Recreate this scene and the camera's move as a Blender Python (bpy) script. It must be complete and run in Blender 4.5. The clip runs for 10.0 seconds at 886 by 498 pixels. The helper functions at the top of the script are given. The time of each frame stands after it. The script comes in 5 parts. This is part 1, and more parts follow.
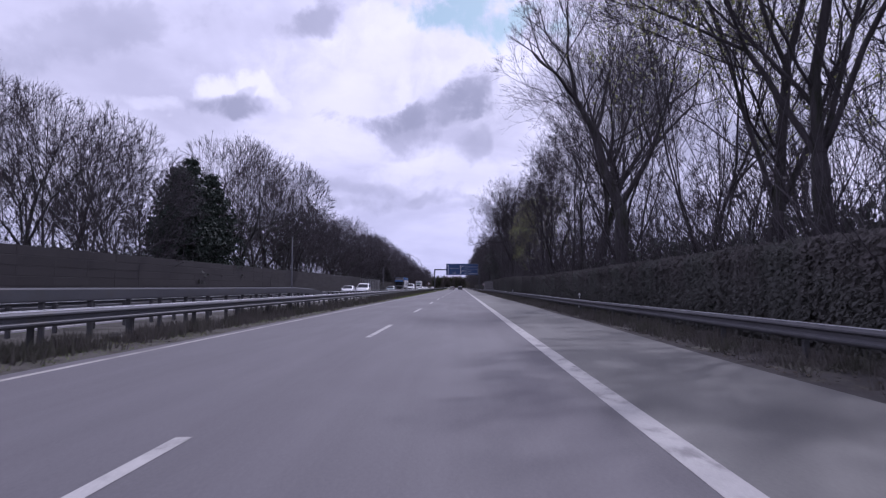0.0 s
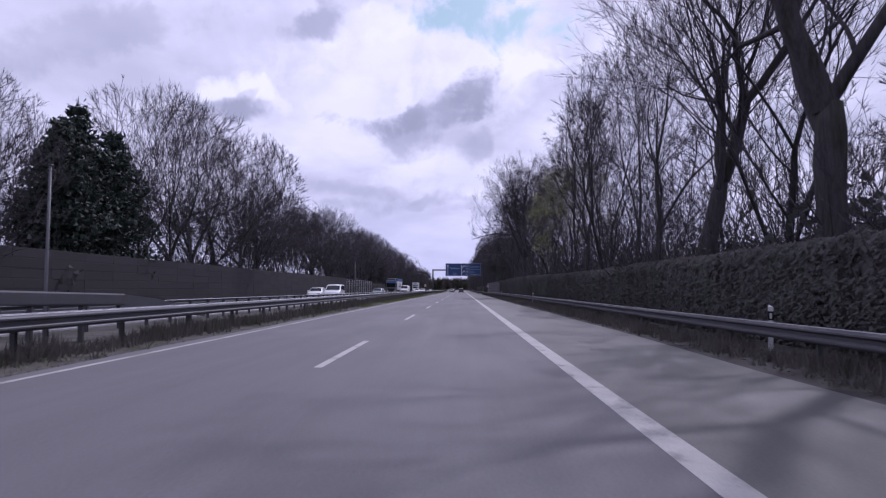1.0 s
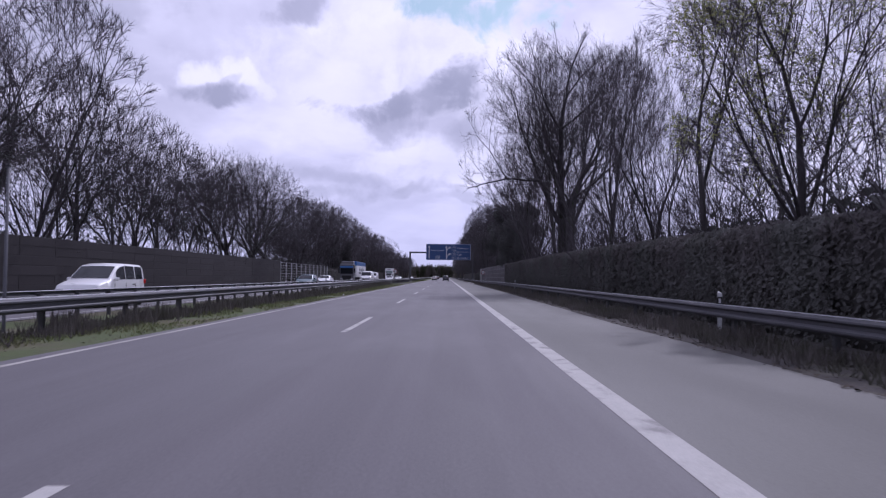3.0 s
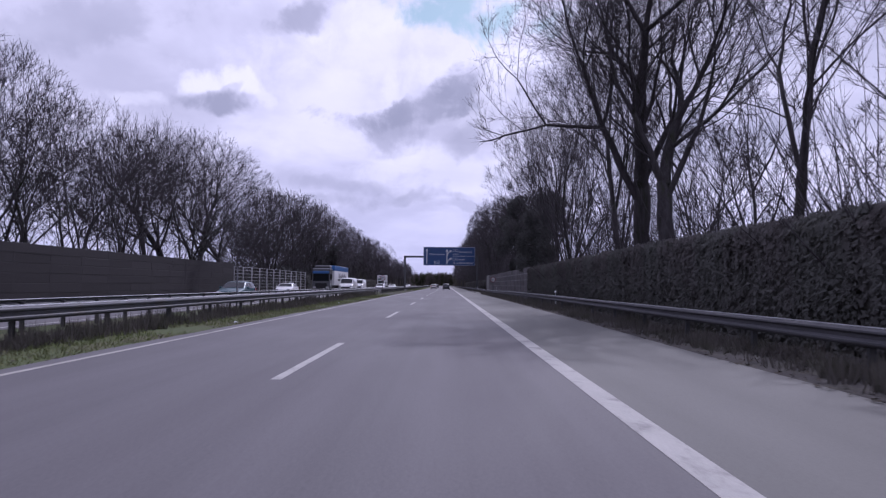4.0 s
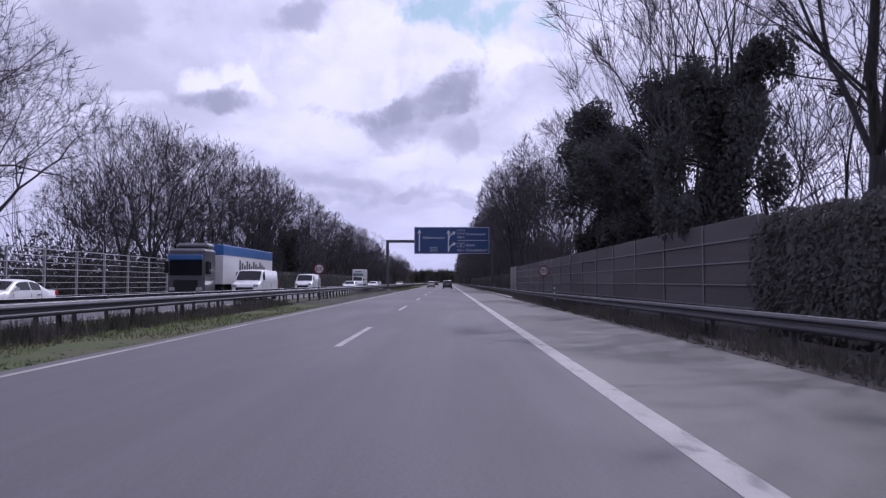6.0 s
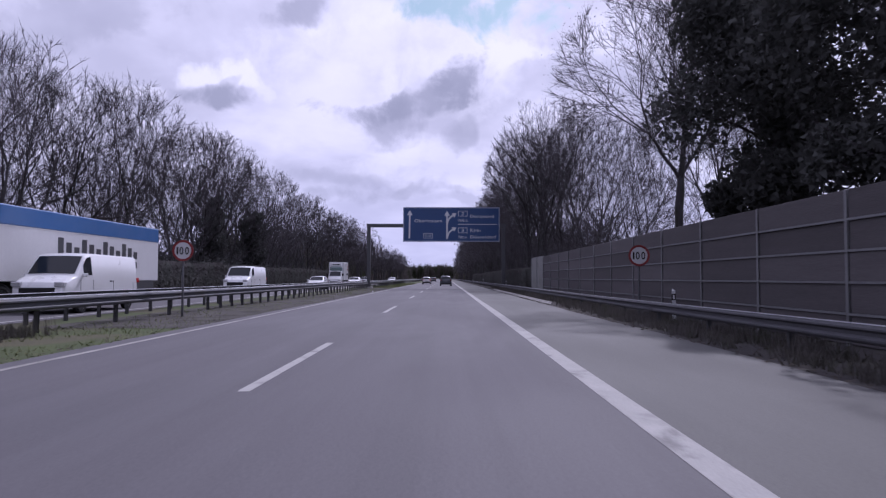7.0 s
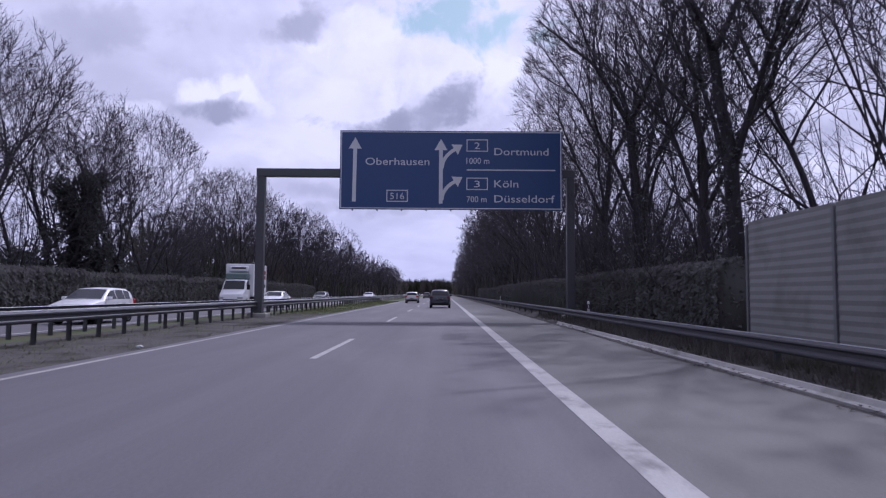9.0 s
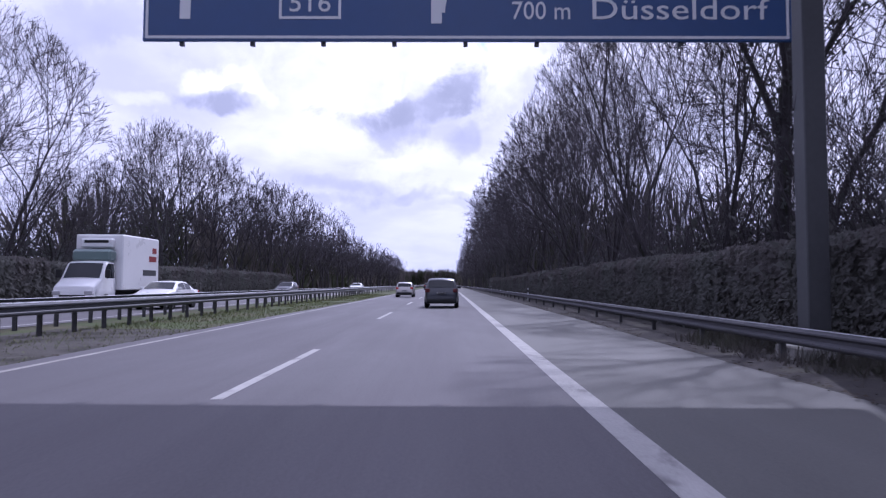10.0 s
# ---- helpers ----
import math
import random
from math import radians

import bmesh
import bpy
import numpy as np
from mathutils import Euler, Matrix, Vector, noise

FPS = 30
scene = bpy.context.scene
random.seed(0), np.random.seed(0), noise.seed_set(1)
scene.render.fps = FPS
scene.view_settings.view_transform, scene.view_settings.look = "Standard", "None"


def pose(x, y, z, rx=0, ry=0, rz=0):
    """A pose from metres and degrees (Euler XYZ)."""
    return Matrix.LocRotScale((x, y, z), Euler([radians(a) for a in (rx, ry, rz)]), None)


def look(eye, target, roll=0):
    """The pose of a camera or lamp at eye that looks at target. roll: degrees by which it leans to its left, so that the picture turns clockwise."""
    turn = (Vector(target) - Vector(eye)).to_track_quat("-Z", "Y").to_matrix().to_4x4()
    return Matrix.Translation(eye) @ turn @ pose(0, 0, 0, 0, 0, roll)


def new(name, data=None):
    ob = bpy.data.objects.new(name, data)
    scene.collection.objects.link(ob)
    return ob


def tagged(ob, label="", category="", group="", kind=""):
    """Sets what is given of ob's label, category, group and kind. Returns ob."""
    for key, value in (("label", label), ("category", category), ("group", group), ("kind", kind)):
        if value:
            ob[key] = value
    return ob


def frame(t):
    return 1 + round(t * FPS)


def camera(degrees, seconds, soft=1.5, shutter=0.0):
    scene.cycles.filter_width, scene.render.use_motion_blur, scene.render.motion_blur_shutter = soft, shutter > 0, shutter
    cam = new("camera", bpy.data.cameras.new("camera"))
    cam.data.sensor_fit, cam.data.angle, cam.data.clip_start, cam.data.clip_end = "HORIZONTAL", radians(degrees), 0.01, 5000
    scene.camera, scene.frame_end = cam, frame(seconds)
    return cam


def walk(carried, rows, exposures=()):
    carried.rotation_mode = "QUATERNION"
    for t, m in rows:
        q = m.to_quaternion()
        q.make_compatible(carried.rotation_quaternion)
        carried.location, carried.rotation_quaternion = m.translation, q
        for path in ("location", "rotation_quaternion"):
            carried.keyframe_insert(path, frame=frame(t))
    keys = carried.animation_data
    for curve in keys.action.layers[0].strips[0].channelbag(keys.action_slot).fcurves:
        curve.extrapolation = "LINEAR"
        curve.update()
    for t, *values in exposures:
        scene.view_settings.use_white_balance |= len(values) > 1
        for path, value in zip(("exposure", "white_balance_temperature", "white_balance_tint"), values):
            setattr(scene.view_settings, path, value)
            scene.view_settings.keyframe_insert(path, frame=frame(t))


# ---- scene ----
cam = camera(66.1, 10.0, soft=1.25, shutter=0.06)

# seconds, x, y, z, pitch, roll, yaw
PATH_ROWS = [
    (0.0, 2.44, 0.00, 1.34, 3.19, -0.25, 1.48),
    (0.5, 2.43, 12.22, 1.34, 3.26, -0.15, 1.49),
    (1.0, 2.44, 24.45, 1.34, 3.37, -0.22, 1.56),
    (1.5, 2.48, 36.70, 1.34, 3.23, -0.37, 1.46),
    (1.6, 2.48, 39.16, 1.34, 3.22, -0.35, 1.36),
    (1.7, 2.48, 41.62, 1.34, 3.18, -0.33, 1.26),
    (1.8, 2.48, 44.07, 1.34, 3.13, -0.30, 1.15),
    (1.9, 2.48, 46.53, 1.34, 2.94, -0.28, 1.05),
    (2.0, 2.48, 48.99, 1.34, 2.00, -0.26, 0.95),
    (2.1, 2.48, 51.46, 1.34, 1.04, -0.27, 0.82),
    (2.2, 2.48, 53.92, 1.34, 0.37, -0.28, 0.69),
    (2.3, 2.48, 56.39, 1.34, 0.13, -0.29, 0.55),
    (2.4, 2.48, 58.85, 1.34, 0.04, -0.30, 0.42),
    (2.5, 2.48, 61.32, 1.34, 0.13, -0.31, 0.29),
    (2.6, 2.47, 63.80, 1.34, 0.47, -0.32, 0.29),
    (2.7, 2.47, 66.27, 1.34, 1.13, -0.32, 0.29),
    (3.8, 2.39, 93.52, 1.34, 3.08, -0.40, 0.30),
    (3.9, 2.39, 95.99, 1.34, 3.08, -0.40, 0.30),
    (4.0, 2.38, 98.47, 1.34, 3.01, -0.41, 0.30),
    (4.5, 2.30, 110.91, 1.34, 3.18, -0.47, 0.41),
    (5.0, 2.28, 123.36, 1.34, 3.03, -0.05, 0.46),
    (5.5, 2.24, 135.78, 1.34, 2.88, -0.01, 0.43),
    (5.6, 2.25, 138.20, 1.34, 2.84, -0.02, 0.42),
    (5.7, 2.26, 140.61, 1.34, 2.84, -0.03, 0.41),
    (6.8, 2.36, 167.19, 1.34, 2.46, -0.14, 0.32),
    (6.9, 2.37, 169.60, 1.34, 2.46, -0.15, 0.31),
    (7.0, 2.38, 172.02, 1.34, 2.42, -0.16, 0.30),
    (7.2, 2.40, 176.83, 1.34, 2.37, -0.19, 0.24),
    (7.5, 2.42, 184.05, 1.34, 2.33, -0.23, 0.15),
    (7.7, 2.43, 188.86, 1.34, 2.32, -0.25, 0.17),
    (8.0, 2.49, 196.07, 1.34, 2.95, -0.27, 0.20),
    (8.1, 2.50, 198.48, 1.34, 3.13, -0.25, 0.19),
    (8.2, 2.50, 200.88, 1.34, 3.13, -0.24, 0.18),
    (8.3, 2.50, 203.29, 1.34, 2.84, -0.22, 0.18),
    (8.4, 2.50, 205.69, 1.34, 2.04, -0.21, 0.17),
    (8.5, 2.49, 208.10, 1.34, 1.00, -0.19, 0.16),
    (8.6, 2.51, 210.51, 1.34, 0.51, -0.23, 0.15),
    (8.7, 2.55, 212.92, 1.34, 0.75, -0.27, 0.15),
    (8.8, 2.59, 215.33, 1.34, 1.82, -0.30, 0.14),
    (8.9, 2.63, 217.74, 1.34, 2.80, -0.34, 0.14),
    (9.0, 2.66, 220.15, 1.34, 3.72, -0.38, 0.13),
    (9.1, 2.67, 222.56, 1.34, 4.03, -0.37, 0.15),
    (9.2, 2.68, 224.96, 1.34, 4.17, -0.36, 0.18),
    (9.3, 2.68, 227.37, 1.34, 4.31, -0.35, 0.20),
    (9.4, 2.68, 229.77, 1.34, 4.31, -0.34, 0.23),
    (9.5, 2.69, 232.18, 1.34, 4.35, -0.33, 0.25),
    (9.7, 2.69, 236.98, 1.34, 3.89, -0.30, 0.35),
    (9.8, 2.68, 239.37, 1.34, 3.70, -0.29, 0.40),
    (10.0, 2.67, 244.17, 1.34, 2.93, -0.26, 0.50),
]
walk(cam, [(t, pose(x, y, z, 90 + p, r, w)) for t, x, y, z, p, r, w in PATH_ROWS],
     exposures=[(0.0, -0.05, 5450, 30), (7.0, -0.08, 5450, 30), (8.0, -0.34, 5400, 30), (8.5, -0.28, 5380, 30), (9.0, -0.1, 5350, 29), (9.6, -0.1, 5300, 28),
                (9.8, 0.08, 5250, 29), (10.0, 0.33, 5200, 30)])

# ---------------------------------------------------------------- sky and sun
SUN_TO = Vector((0.30, 0.84, 1.0)).normalized()
sun_data = bpy.data.lights.new("sun", "SUN")
sun_data.energy, sun_data.angle, sun_data.color = 2.2, radians(0.9), (1.0, 0.95, 0.87)
sun = new("sun", sun_data)
sun.matrix_world = look(SUN_TO * 100, (0, 0, 0))


class Nodes:
    """Short hand for a node tree."""

    def __init__(self, tree):
        self.tree = tree
        tree.nodes.clear()

    def add(self, kind, **settings):
        node = self.tree.nodes.new(kind)
        for key, value in settings.items():
            if key.startswith("in_"):
                continue
            setattr(node, key, value)
        return node

    def link(self, a, b):
        self.tree.links.new(a, b)

    def put(self, socket, value):
        if isinstance(value, bpy.types.NodeSocket):
            self.link(value, socket)
        else:
            socket.default_value = value

    def math(self, op, a, b=0.0, c=0.0, clamp=False):
        node = self.add("ShaderNodeMath", operation=op, use_clamp=clamp)
        for i, v in enumerate((a, b, c)):
            self.put(node.inputs[i], v)
        return node.outputs[0]

    def mix(self, fac, a, b, blend="MIX"):
        node = self.add("ShaderNodeMix", data_type="RGBA", blend_type=blend)
        self.put(node.inputs[0], fac)
        self.put(node.inputs[6], a if isinstance(a, bpy.types.NodeSocket) else (*a, 1))
        self.put(node.inputs[7], b if isinstance(b, bpy.types.NodeSocket) else (*b, 1))
        return node.outputs[2]

    def noise(self, vector, scale, detail=4.0, rough=0.55, distort=0.0):
        node = self.add("ShaderNodeTexNoise")
        if vector is not None:
            self.link(vector, node.inputs["Vector"])
        node.inputs["Scale"].default_value = scale
        node.inputs["Detail"].default_value = detail
        node.inputs["Roughness"].default_value = rough
        node.inputs["Distortion"].default_value = distort
        return node.outputs["Fac"]

    def ramp(self, fac, lo, hi, a=0.0, b=1.0, smooth=True):
        node = self.add("ShaderNodeMapRange", interpolation_type="SMOOTHSTEP" if smooth else "LINEAR")
        self.put(node.inputs["Value"], fac)
        for key, v in (("From Min", lo), ("From Max", hi), ("To Min", a), ("To Max", b)):
            node.inputs[key].default_value = v
        return node.outputs["Result"]


world = bpy.data.worlds.new("world")
scene.world = world
world.use_nodes = True


def build_sky():
    n = Nodes(world.node_tree)
    out = n.add("ShaderNodeOutputWorld")
    back = n.add("ShaderNodeBackground")
    n.link(back.outputs[0], out.inputs[0])
    sky = n.add("ShaderNodeTexSky", sky_type="NISHITA")
    sky.sun_disc = False
    sky.sun_elevation = math.asin(SUN_TO.z)
    sky.sun_rotation = math.atan2(SUN_TO.x, SUN_TO.y)
    coord = n.add("ShaderNodeTexCoord")
    sep = n.add("ShaderNodeSeparateXYZ")
    n.link(coord.outputs["Generated"], sep.inputs[0])
    x, y, z = sep.outputs
    ay = n.math("ADD", n.math("ABSOLUTE", y), 0.02)
    u = n.math("DIVIDE", x, ay)
    v = n.math("DIVIDE", z, ay)
    # flattened cloud layer: features shrink towards the horizon
    flat = n.add("ShaderNodeCombineXYZ")
    n.put(flat.inputs[0], n.math("DIVIDE", x, n.math("ADD", n.math("MAXIMUM", z, 0.0), 0.16)))
    n.put(flat.inputs[1], n.math("DIVIDE", y, n.math("ADD", n.math("MAXIMUM", z, 0.0), 0.16)))
    layer = flat.outputs[0]
    big = n.noise(layer, 0.75, 5, 0.5, 0.5)
    fine = n.noise(layer, 2.3, 5, 0.5, 0.35)
    billow = n.noise(coord.outputs["Generated"], 5.5, 5, 0.52, 0.25)
    rag = n.math("MULTIPLY", n.math("SUBTRACT", n.noise(coord.outputs["Generated"], 17.0, 7, 0.58, 0.3), 0.5), 5.5)
    # the clouds' outlines billow
    shift = n.add("ShaderNodeVectorMath", operation="ADD")
    n.link(coord.outputs["Generated"], shift.inputs[0])
    shift.inputs[1].default_value = (3.7, 1.9, 5.3)
    wu = n.math("ADD", u, n.math("MULTIPLY", n.math("SUBTRACT", n.noise(coord.outputs["Generated"], 9.0, 4, 0.55), 0.5), 0.11))
    wv = n.math("ADD", v, n.math("MULTIPLY", n.math("SUBTRACT", n.noise(shift.outputs[0], 11.0, 4, 0.55), 0.5), 0.085))

    def blob(cu, cv, su, sv, tilt=0.0, hard=(1.5, -0.1)):
        """A cloud of its own, centred at a bearing, with ragged rims."""
        du = n.math("SUBTRACT", wu, cu)
        dv = n.math("SUBTRACT", n.math("SUBTRACT", wv, cv), n.math("MULTIPLY", du, tilt))
        a = n.math("POWER", n.math("ABSOLUTE", n.math("DIVIDE", du, su)), 2.0)
        b = n.math("POWER", n.math("ABSOLUTE", n.math("DIVIDE", dv, sv)), 2.0)
        d = n.math("ADD", n.math("ADD", a, b), rag)
        return n.ramp(d, *hard)

    tone = n.math("ADD", n.math("MULTIPLY", big, 0.55), n.math("ADD", n.math("MULTIPLY", fine, 0.25), n.math("MULTIPLY", billow, 0.35)))
    base = n.mix(n.ramp(tone, 0.47, 0.66), (0.60, 0.59, 0.645), (0.91, 0.885, 0.93))
    base = n.mix(n.ramp(u, -0.15, -0.7, 0.0, 0.35), base, (0.60, 0.585, 0.645))
    base = n.mix(n.ramp(v, 0.22, 0.02, 0.0, 0.70), base, (0.62, 0.62, 0.73))
    base = n.mix(n.math("MULTIPLY", blob(-0.08, 0.335, 0.26, 0.055, 0.0, (1.6, -0.6)), 0.65), base, (0.99, 0.96, 0.98))
    # lit tops and rims of the clouds, then their grey undersides
    for cu, cv, su, sv, tilt, k in ((0.02, 0.30, 0.12, 0.060, 0.35, 0.45), (-0.356, 0.297, 0.032, 0.026, 0.1, 0.85), (-0.312, 0.300, 0.030, 0.020, -0.4, 0.80), (-0.285, 0.275, 0.022, 0.014, -0.5, 0.5),
                                    (-0.46, 0.27, 0.05, 0.012, 0.0, 0.4), (0.10, 0.325, 0.09, 0.016, 0.08, 0.8), (0.0, 0.165, 0.12, 0.028, 0.0, 0.45),
                                    (-0.12, 0.385, 0.07, 0.028, 0.15, 0.6)):
        base = n.mix(n.math("MULTIPLY", blob(cu, cv, su, sv, tilt), k), base, (1.0, 0.975, 0.99))
    for cu, cv, su, sv, tilt, k in ((0.026, 0.286, 0.046, 0.036, 0.35, 0.90), (-0.030, 0.250, 0.062, 0.026, 0.30, 0.85), (-0.130, 0.243, 0.070, 0.021, -0.12, 0.90),
                                    (-0.075, 0.212, 0.042, 0.022, -0.3, 0.60), (0.022, 0.208, 0.030, 0.022, 0.2, 0.50),
                                    (-0.345, 0.264, 0.050, 0.021, -0.15, 0.90), (-0.330, 0.285, 0.022, 0.008, 0.3, 0.35), (-0.215, 0.398, 0.060, 0.026, 0.2, 0.70),
                                    (-0.16, 0.148, 0.09, 0.014, -0.1, 0.35), (-0.13, 0.122, 0.13, 0.012, 0.05, 0.45),
                                    (0.06, 0.112, 0.07, 0.010, 0.0, 0.35), (0.46, 0.22, 0.13, 0.045, 0.1, 0.6), (-0.60, 0.36, 0.22, 0.05, 0.25, 0.4)):
        base = n.mix(n.math("MULTIPLY", blob(cu, cv, su, sv, tilt), k), base, (0.385, 0.39, 0.445))
    hole = n.math("MULTIPLY", blob(0.040, 0.400, 0.115, 0.045, -0.1, (1.35, 0.1)), 0.95)
    clear = n.mix(1.0, sky.outputs[0], (0.105, 0.116, 0.087), "MULTIPLY")
    base = n.mix(hole, base, clear)
    n.link(base, back.inputs["Color"])
    back.inputs["Strength"].default_value = 1.0


build_sky()

# ---------------------------------------------------------------- materials
def material(name, colour, rough=0.8, metal=0.0, vary=0.25, scale=6.0, fine=60.0, bump=0.0, spec=0.3, second=None,
             second_at=(0.5, 0.7), second_scale=0.6, per_object=0.0, stretch=None, coat=0.0, sheer=0.0):
    mat = bpy.data.materials.new(name)
    mat.use_nodes = True
    n = Nodes(mat.node_tree)
    out = n.add("ShaderNodeOutputMaterial")
    bsdf = n.add("ShaderNodeBsdfPrincipled")
    surface = bsdf.outputs[0]
    if sheer:
        through_leaf = n.add("ShaderNodeBsdfTranslucent")
        blended = n.add("ShaderNodeMixShader")
        blended.inputs[0].default_value = sheer
        n.link(bsdf.outputs[0], blended.inputs[1])
        n.link(through_leaf.outputs[0], blended.inputs[2])
        surface = blended.outputs[0]
    n.link(surface, out.inputs[0])
    coord = n.add("ShaderNodeTexCoord")
    geo = n.add("ShaderNodeNewGeometry")
    vec = geo.outputs["Position"] if stretch else coord.outputs["Object"]
    if stretch:
        mul = n.add("ShaderNodeVectorMath", operation="MULTIPLY")
        n.link(vec, mul.inputs[0])
        mul.inputs[1].default_value = stretch
        vec = mul.outputs[0]
    a = n.noise(vec, scale, 5, 0.6)
    b = n.noise(vec, fine, 3, 0.6)
    tone = n.math("ADD", n.math("MULTIPLY", n.math("SUBTRACT", a, 0.5), 2 * vary),
                  n.math("MULTIPLY", n.math("SUBTRACT", b, 0.5), 1.2 * vary))
    tone = n.math("ADD", tone, 1.0)
    if per_object:
        info = n.add("ShaderNodeObjectInfo")
        tone = n.math("MULTIPLY", tone, n.ramp(info.outputs["Random"], 0, 1, 1 - per_object, 1 + per_object, False))
    base = colour
    if second:
        base = n.mix(n.ramp(n.noise(vec, second_scale, 5, 0.6, 0.3), *second_at), colour, second)
    grey = n.add("ShaderNodeCombineColor")
    for i in range(3):
        n.link(tone, grey.inputs[i])
    col = n.mix(1.0, base, grey.outputs[0], "MULTIPLY")
    n.link(col, bsdf.inputs["Base Color"])
    if sheer:
        n.link(col, through_leaf.inputs["Color"])
    n.put(bsdf.inputs["Roughness"], n.ramp(a, 0.2, 0.8, max(rough - 0.08, 0.02), min(rough + 0.08, 1.0)))
    bsdf.inputs["Metallic"].default_value = metal
    bsdf.inputs["Specular IOR Level"].default_value = spec
    bsdf.inputs["Coat Weight"].default_value = coat
    if bump:
        node = n.add("ShaderNodeBump")
        node.inputs["Strength"].default_value = bump
        node.inputs["Distance"].default_value = 0.02
        n.link(b, node.inputs["Height"])
        n.link(node.outputs[0], bsdf.inputs["Normal"])
    return mat


def asphalt_material(name, colour, track, mottle=0.55):
    """Asphalt with long streaks along the lanes, patches and grain."""
    mat = bpy.data.materials.new(name)
    mat.use_nodes = True
    n = Nodes(mat.node_tree)
    out = n.add("ShaderNodeOutputMaterial")
    bsdf = n.add("ShaderNodeBsdfPrincipled")
    n.link(bsdf.outputs[0], out.inputs[0])
    geo = n.add("ShaderNodeNewGeometry")

    def stretched(sx, sy):
        mul = n.add("ShaderNodeVectorMath", operation="MULTIPLY")
        n.link(geo.outputs["Position"], mul.inputs[0])
        mul.inputs[1].default_value = (sx, sy, 1)
        return mul.outputs[0]

    streak = n.noise(stretched(1.6, 0.03), 1.0, 4, 0.6)
    patch = n.noise(stretched(0.35, 0.10), 1.0, 5, 0.6, 0.4)
    grain = n.noise(stretched(1, 1), 28.0, 3, 0.7)
    tone = n.math("ADD", n.math("MULTIPLY", n.math("SUBTRACT", streak, 0.5), track), 1.0)
    tone = n.math("ADD", tone, n.math("MULTIPLY", n.math("SUBTRACT", patch, 0.5), mottle))
    tone = n.math("ADD", tone, n.math("MULTIPLY", n.math("SUBTRACT", grain, 0.5), 0.7))
    grey = n.add("ShaderNodeCombineColor")
    for i in range(3):
        n.link(tone, grey.inputs[i])
    n.link(n.mix(1.0, colour, grey.outputs[0], "MULTIPLY"), bsdf.inputs["Base Color"])
    n.put(bsdf.inputs["Roughness"], n.ramp(patch, 0.3, 0.7, 0.62, 0.82))
    bsdf.inputs["Specular IOR Level"].default_value = 0.35
    node = n.add("ShaderNodeBump")
    node.inputs["Strength"].default_value = 0.35
    node.inputs["Distance"].default_value = 0.01
    n.link(grain, node.inputs["Height"])
    n.link(node.outputs[0], bsdf.inputs["Normal"])
    return mat


M_ROAD = asphalt_material("asphalt", (0.106, 0.100, 0.108), 0.5)
M_SHOULDER = asphalt_material("shoulder_asphalt", (0.116, 0.114, 0.108), 0.3, 0.65)
M_LINE = material("road_marking", (0.39, 0.38, 0.365), 0.75, vary=0.30, scale=2.5, fine=38, second=(0.20, 0.195, 0.19), bump=0.5,
                  second_at=(0.50, 0.72), second_scale=2.2, stretch=(1, 0.6, 1))
M_LINE_WORN = material("worn_marking", (0.37, 0.355, 0.33), 0.8, vary=0.35, scale=2.0, fine=30, second=(0.24, 0.23, 0.215),
                       second_at=(0.45, 0.68), second_scale=1.3, stretch=(1, 0.35, 1))
M_GRASS = material("verge_grass", (0.066, 0.084, 0.032), 0.95, vary=0.40, scale=1.2, fine=18, second=(0.088, 0.082, 0.048),
                   second_at=(0.45, 0.62), second_scale=0.35, bump=0.5)
M_BLADE = material("grass_blade", (0.15, 0.18, 0.07), 0.8, spec=0.1, vary=0.4, scale=0.8, fine=5, second=(0.16, 0.155, 0.085),
                   second_at=(0.45, 0.62), second_scale=0.4)
M_WEED = material("dead_weed", (0.115, 0.105, 0.098), 0.9, spec=0.1, vary=0.4, scale=0.9, fine=6, second=(0.085, 0.085, 0.066),
                  second_at=(0.45, 0.65), second_scale=0.5, sheer=0.2)
M_SOIL = material("leaf_litter", (0.052, 0.042, 0.032), 0.95, vary=0.4, scale=0.8, fine=14, bump=0.6)
M_GRIT = material("grit", (0.075, 0.069, 0.062), 0.95, vary=0.55, scale=1.5, fine=22, bump=0.8, second=(0.034, 0.032, 0.024),
                  second_at=(0.45, 0.65), second_scale=0.7)
M_STEEL = material("galvanised_steel", (0.095, 0.097, 0.11), 0.58, metal=0.4, vary=0.22, scale=2.0, fine=20, spec=0.5,
                   second=(0.09, 0.085, 0.08), second_at=(0.5, 0.75), second_scale=0.9)
M_GALV = material("bright_galvanised_steel", (0.40, 0.40, 0.41), 0.6, metal=0.2, vary=0.2, scale=2.0, fine=20)
M_STEEL_DULL = material("weathered_steel", (0.085, 0.085, 0.09), 0.6, metal=0.5, vary=0.25, scale=2.0, fine=20)
M_LEDGE = material("pale_weathered_steel", (0.20, 0.20, 0.205), 0.6, metal=0.3, vary=0.3, scale=1.2, fine=14)
# pale colour that imitates sun glinting on the rails' top edges
M_GLINT = material("rail_glint", (0.74, 0.75, 0.77), 0.38, metal=0.4, vary=0.2, scale=2.0, fine=20)
M_RAIL_DULL = material("dull_rail", (0.105, 0.103, 0.112), 0.75, metal=0.15, vary=0.30, scale=1.5, fine=16)
M_PLANK_OLD = material("blackened_plank", (0.032, 0.029, 0.031), 0.85, vary=0.35, scale=1.0, fine=14, bump=0.3, per_object=0.12,
                       stretch=(1, 0.3, 4))
